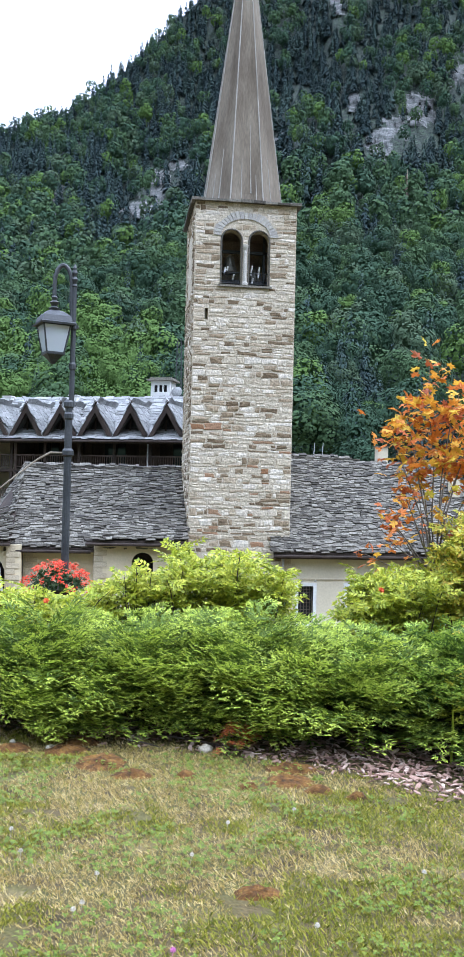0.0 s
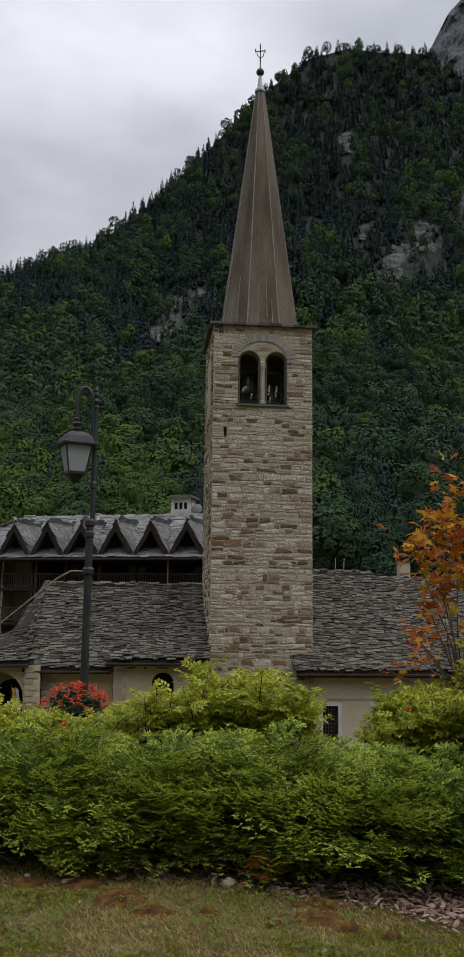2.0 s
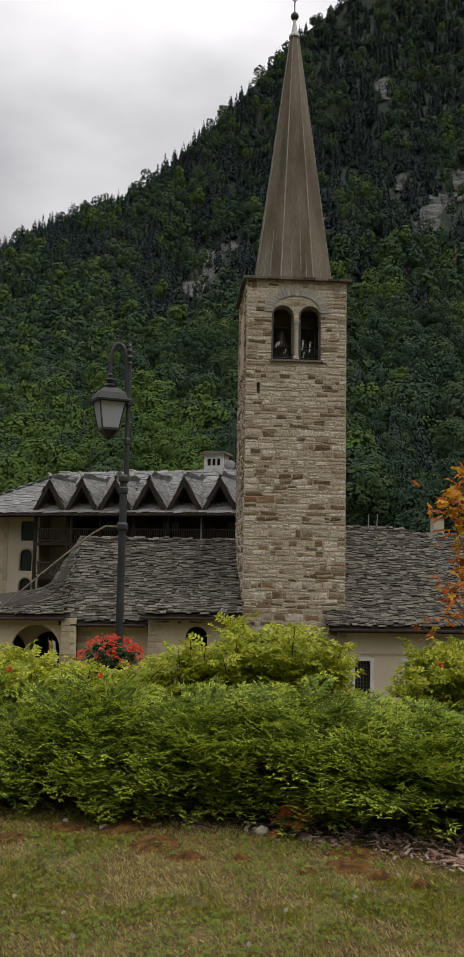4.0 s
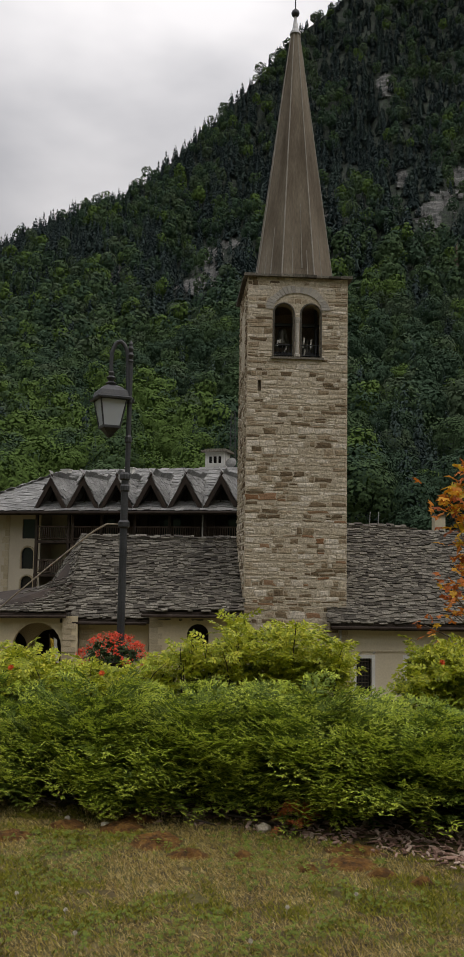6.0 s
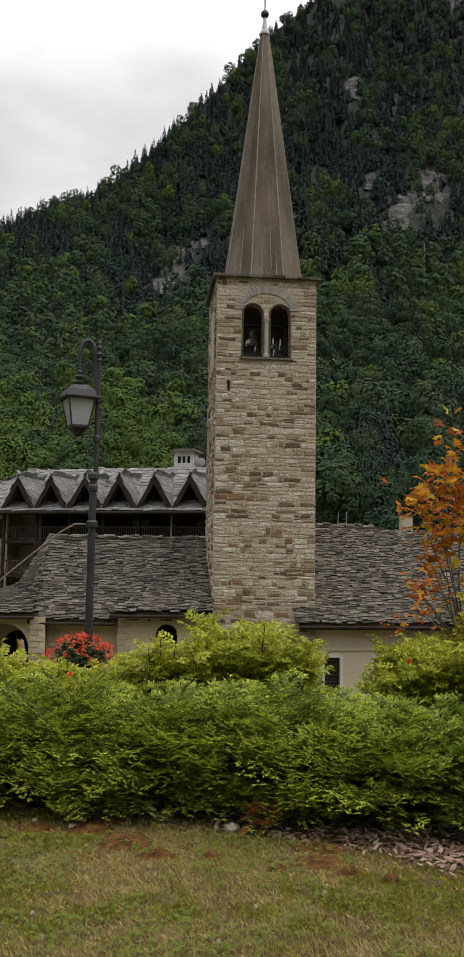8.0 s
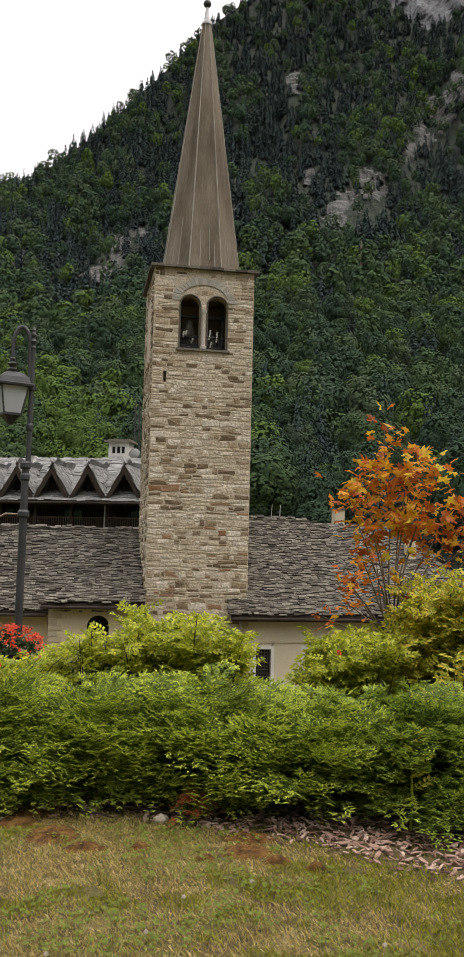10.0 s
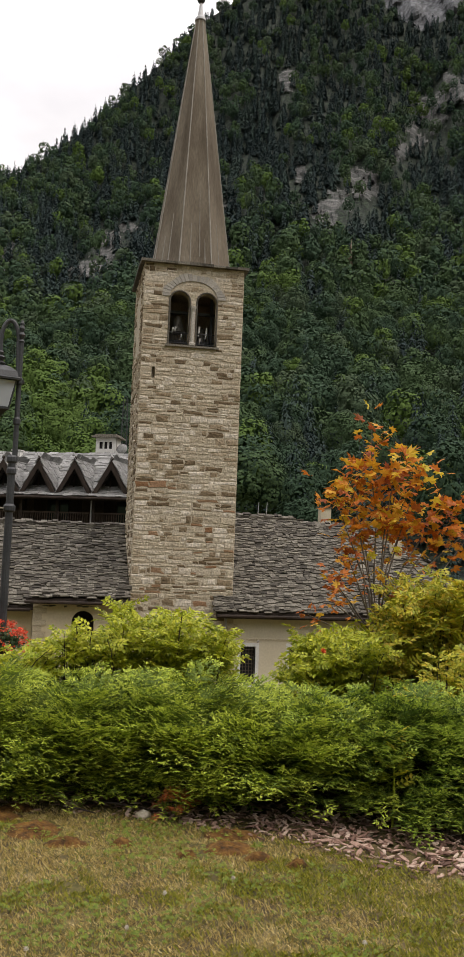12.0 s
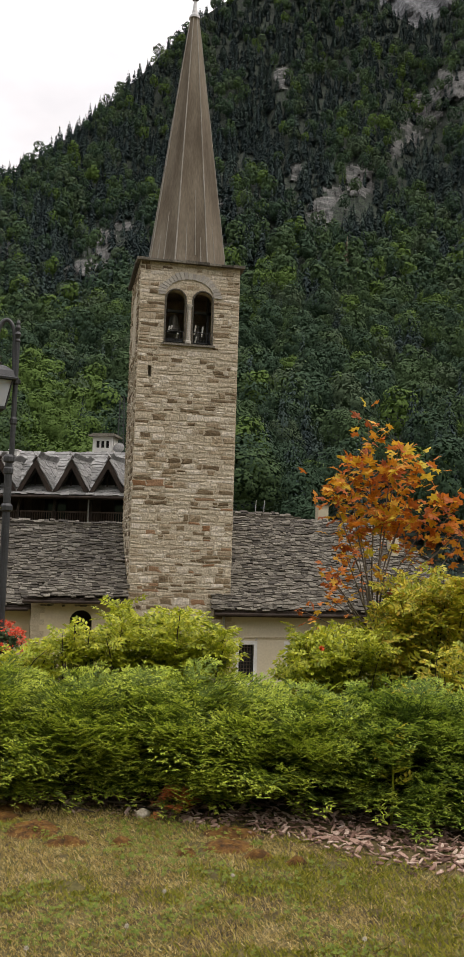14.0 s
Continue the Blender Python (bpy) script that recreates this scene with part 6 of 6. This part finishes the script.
# tall tufts at the hedge's foot
t = thing("grass_tuft", "long pale grass tuft at the foot of the hedge", "grass tuft", (-0.38, 5.85, 0))
for i in range(13):
    a, h = g.uniform(0, 6.28), g.uniform(0.1, 0.2)
    bm = bmesh.new()
    bx = -0.42 + g.uniform(-0.09, 0.09)
    rod(bm, [(bx, 5.85, 0), (bx + 0.3 * h * math.cos(a), 5.83, h * 0.6), (bx + 0.9 * h * math.cos(a), 5.82 + 0.3 * h * math.sin(a), h)], [0.003, 0.0025, 0.0008], 4)
    part("blade", bm, M_STRAW, t)

# clover leaves and heads
n = 16000
x, y = gl.uniform(-2.0, 3.4, n), gl.uniform(2.4, 5.3, n)
k = (0.6 * fbm(x * 2.2 + 3, y * 2.6, 91, 3) + 0.4 * fbm(x * 7, y * 7, 92, 3) + 0.08 * smooth(0.3, -0.8, x) > 0.46) & (y < chip_edge(x) - 0.1)
x, y = x[k], y[k]
n = len(x)
cv, cf = build_unit([((0, 0, 0), (math.cos(q), math.sin(q), 0.15), (0, 0, 1), 1.0, 0.8, 0.1) for q in (0.3, 2.4, 4.5)])
m = frames(np.stack([x, y, ground_z(x, y) + gl.uniform(0.015, 0.04, n)], -1), np.stack([gl.normal(size=n), gl.normal(size=n), gl.normal(0, 0.25, n)], -1), np.tile([0.05, -0.2, 1.0], (n, 1)), gl.uniform(0.008, 0.018, n))
v, f = scatter(cv, cf, m)
M_CLOVER = mat("clover_green", [(0.09, 0.14, 0.013), (0.20, 0.25, 0.03)], 5, 0.6, 0, 60, "island", 0.5, thin=0.3)
tagged(new("clover_leaves", arrays("clover_leaves", v, f, [M_CLOVER])), "patches of green clover in the lawn", "clover", kind="stuff")
M_CLOWHITE = mat("clover_white", [(0.40, 0.35, 0.27), (0.56, 0.52, 0.45)], 30, 0.8, 0.2, 200)
M_CLOPINK = mat("clover_pink", [(0.42, 0.12, 0.32), (0.55, 0.2, 0.42)], 30, 0.8, 0.2, 200)
bmh = bmesh.new()
for i in range(26):
    a, b = i * 2.4, math.acos(1 - 1.5 * (i + 0.5) / 26)
    d = Vector((math.cos(a) * math.sin(b), math.sin(a) * math.sin(b), math.cos(b)))
    rod(bmh, [Vector((0, 0, 0.045)) + d * 0.002, Vector((0, 0, 0.045)) + d * 0.011], [0.0025, 0.0012], 4)
rod(bmh, [(0, 0, 0), (0.002, 0, 0.045)], 0.001, 4)
CLO = finish("clover_flower", bmh, M_CLOWHITE)
CLOP = CLO.copy()
CLOP.materials[0] = M_CLOPINK
for x, y, pink in ((-0.45, 4.1, 0), (-0.38, 3.85, 0), (-0.1, 3.35, 0), (-0.13, 3.30, 0), (0.35, 3.75, 0), (0.75, 3.1, 0), (0.22, 2.98, 1), (0.9, 4.25, 0), (-0.7, 4.3, 0), (1.3, 3.5, 0), (0.55, 4.1, 0), (-0.05, 3.6, 0), (1.9, 3.3, 0)):
    ob = new("clover_flower", CLOP if pink else CLO)
    ob.matrix_basis = pose(x, y, 0.0, 8, 6, 40 * x)
    tagged(ob, "pink clover flower head in the lawn" if pink else "white clover flower head in the lawn", "flower", group="clover flowers")

# brown moss cushions
M_MOSS = mat("rusty_moss", [(0.035, 0.017, 0.005), (0.10, 0.045, 0.010), (0.17, 0.09, 0.02)], 22, 0.95, 1.0, 120, fine=0.5)
for x, y, rx, ry in MOSS:
    n1, n2 = 26, 8
    A, B = np.meshgrid(np.linspace(0, 2 * np.pi, n1, endpoint=False), np.linspace(0, 1, n2))
    wob = 0.65 + 0.7 * fbm(np.cos(A) * 1.5 + x * 7, np.sin(A) * 1.5 + y * 7, 95, 3)
    px, py = x + rx * B * wob * np.cos(A), y + ry * B * wob * np.sin(A)
    pz = ground_z(px, py) + 0.038 * (1 - B ** 2) * (0.5 + fbm(px * 40, py * 40, 96, 3)) - 0.004 * B
    idx = np.arange(A.size).reshape(A.shape)
    q = np.stack([idx[:-1], np.roll(idx[:-1], -1, 1), np.roll(idx[1:], -1, 1), idx[1:]], -1).reshape(-1, 4)
    tagged(new("moss_patch", arrays("moss_patch", np.stack([px, py, pz], -1).reshape(-1, 3), q, [M_MOSS])), "rusty brown moss cushion in the dry lawn", "moss", group="moss patches")

# pale stones
def pebble(name, x, y, sx, sy, sz, seed, label):
    bm = bmesh.new()
    bmesh.ops.create_icosphere(bm, subdivisions=2, radius=1)
    for v_ in bm.verts:
        k = 1 + 0.35 * (noise.noise(v_.co * 1.6 + Vector((seed, 0, 0))))
        v_.co = Vector((v_.co.x * sx * k, v_.co.y * sy * k, v_.co.z * sz * k))
    ob = new(name, finish(name, bm, M_PEB))
    ob.matrix_basis = pose(x, y, sz * 0.55, 0, 0, 30 * seed)
    tagged(ob, label, "stone", group="garden stones")


M_PEB = mat("pale_stone", [(0.36, 0.31, 0.23), (0.52, 0.46, 0.36)], 20, 0.9, 0.4, 120)
pebble("stone", 0.58, 5.38, 0.05, 0.035, 0.03, 1, "pale beige stone at the edge of the mulch")
pebble("stone", -0.38, 5.5, 0.035, 0.02, 0.015, 2, "flat pale stone in the grass")
pebble("stone", -0.62, 5.62, 0.03, 0.02, 0.015, 3, "flat pale stone in the grass")

# bark mulch
M_CHIP = mat("bark_chip", [(0.08, 0.045, 0.033), (0.20, 0.115, 0.085), (0.33, 0.215, 0.165), (0.47, 0.36, 0.29)], 3, 0.9, 0.4, 120, "object", 0.7)
M_CHIP_I = mat("bark_mulch", [(0.08, 0.045, 0.033), (0.20, 0.115, 0.085), (0.33, 0.215, 0.165), (0.47, 0.36, 0.29)], 3, 0.9, 0.4, 120, "island", 0.7)


def chip(seed):
    q = random.Random(seed)
    ring = [(-0.5, -0.2), (-0.1, -0.5), (0.4, -0.4), (0.5, 0.15), (0.1, 0.5), (-0.4, 0.35)]
    bm = bmesh.new()
    a = [bm.verts.new((x * q.uniform(0.8, 1.15), y * q.uniform(0.7, 1.2), q.uniform(-0.1, 0.3))) for x, y in ring]
    b = [bm.verts.new((v.co.x * 0.9, v.co.y * 0.9, v.co.z + 0.8)) for v in a]
    bm.faces.new(a[::-1])
    bm.faces.new(b)
    for i in range(6):
        j = (i + 1) % 6
        bm.faces.new((a[i], a[j], b[j], b[i]))
    bmesh.ops.triangulate(bm, faces=bm.faces[:])
    bm.verts.index_update()
    ar = np.array([v.co[:] for v in bm.verts]), np.array([[v.index for v in f.verts] for f in bm.faces])
    return ar, finish("bark_chip", bm, M_CHIP)


CHIPS = [chip(i) for i in range(6)]
mulch = thing("bark_mulch", "reddish bark chip mulch along the hedge", "mulch", (1.5, 5, 0))
n = 21000
x, y = gl.uniform(-3, 4.5, n), gl.uniform(3.4, 7.2, n)
k = (y > chip_edge(x) + gl.normal(0, 0.07, n)) & (y < front(x) + 0.9)
x, y = x[k], y[k]
single = 0
mats = []
for i in range(len(x)):
    s_ = gl.uniform(0.03, 0.08)
    m = Matrix.Translation((x[i], y[i], float(ground_z(x[i], y[i])) + gl.uniform(0.0, 0.018))) @ Euler((gl.normal(0, 0.3), gl.normal(0, 0.3), gl.uniform(0, 6.28))).to_matrix().to_4x4() @ Matrix.Diagonal((s_, s_ * gl.uniform(0.2, 0.5), 0.007, 1))
    if single < 300 and x[i] > 0.9 and y[i] < front(x[i]) + 0.05:
        ob = new("bark_chip", CHIPS[i % 6][1])
        ob.parent = mulch
        ob.matrix_parent_inverse = mulch.matrix_basis.inverted()
        ob.matrix_basis = m
        single += 1
    else:
        mats.append(m)
mats = np.array([[list(r) for r in m] for m in mats])
var = gl.integers(0, 6, len(mats))
v, f = join([scatter(*CHIPS[q][0], mats[var == q]) for q in range(6)])
part("chip_bed", arrays("chip_bed", v, f, [M_CHIP_I]), None, mulch)["kind"] = "stuff"
# dry twigs lying on the mulch
for x0, y0, x1, y1 in ((0.25, 5.62, 0.75, 5.4), (0.85, 5.45, 1.25, 5.5), (0.1, 5.48, 0.3, 5.44), (-0.75, 5.95, -0.5, 5.8)):
    bm = bmesh.new()
    rod(bm, [(x0, y0, 0.05), ((x0 + x1) / 2, (y0 + y1) / 2 + 0.03, 0.03), (x1, y1, 0.015)], [0.007, 0.006, 0.003], 6)
    tagged(new("dry_twig", finish("dry_twig", bm, M_TWIG)), "thin dry twig lying under the hedge", "twig", group="dry twigs")
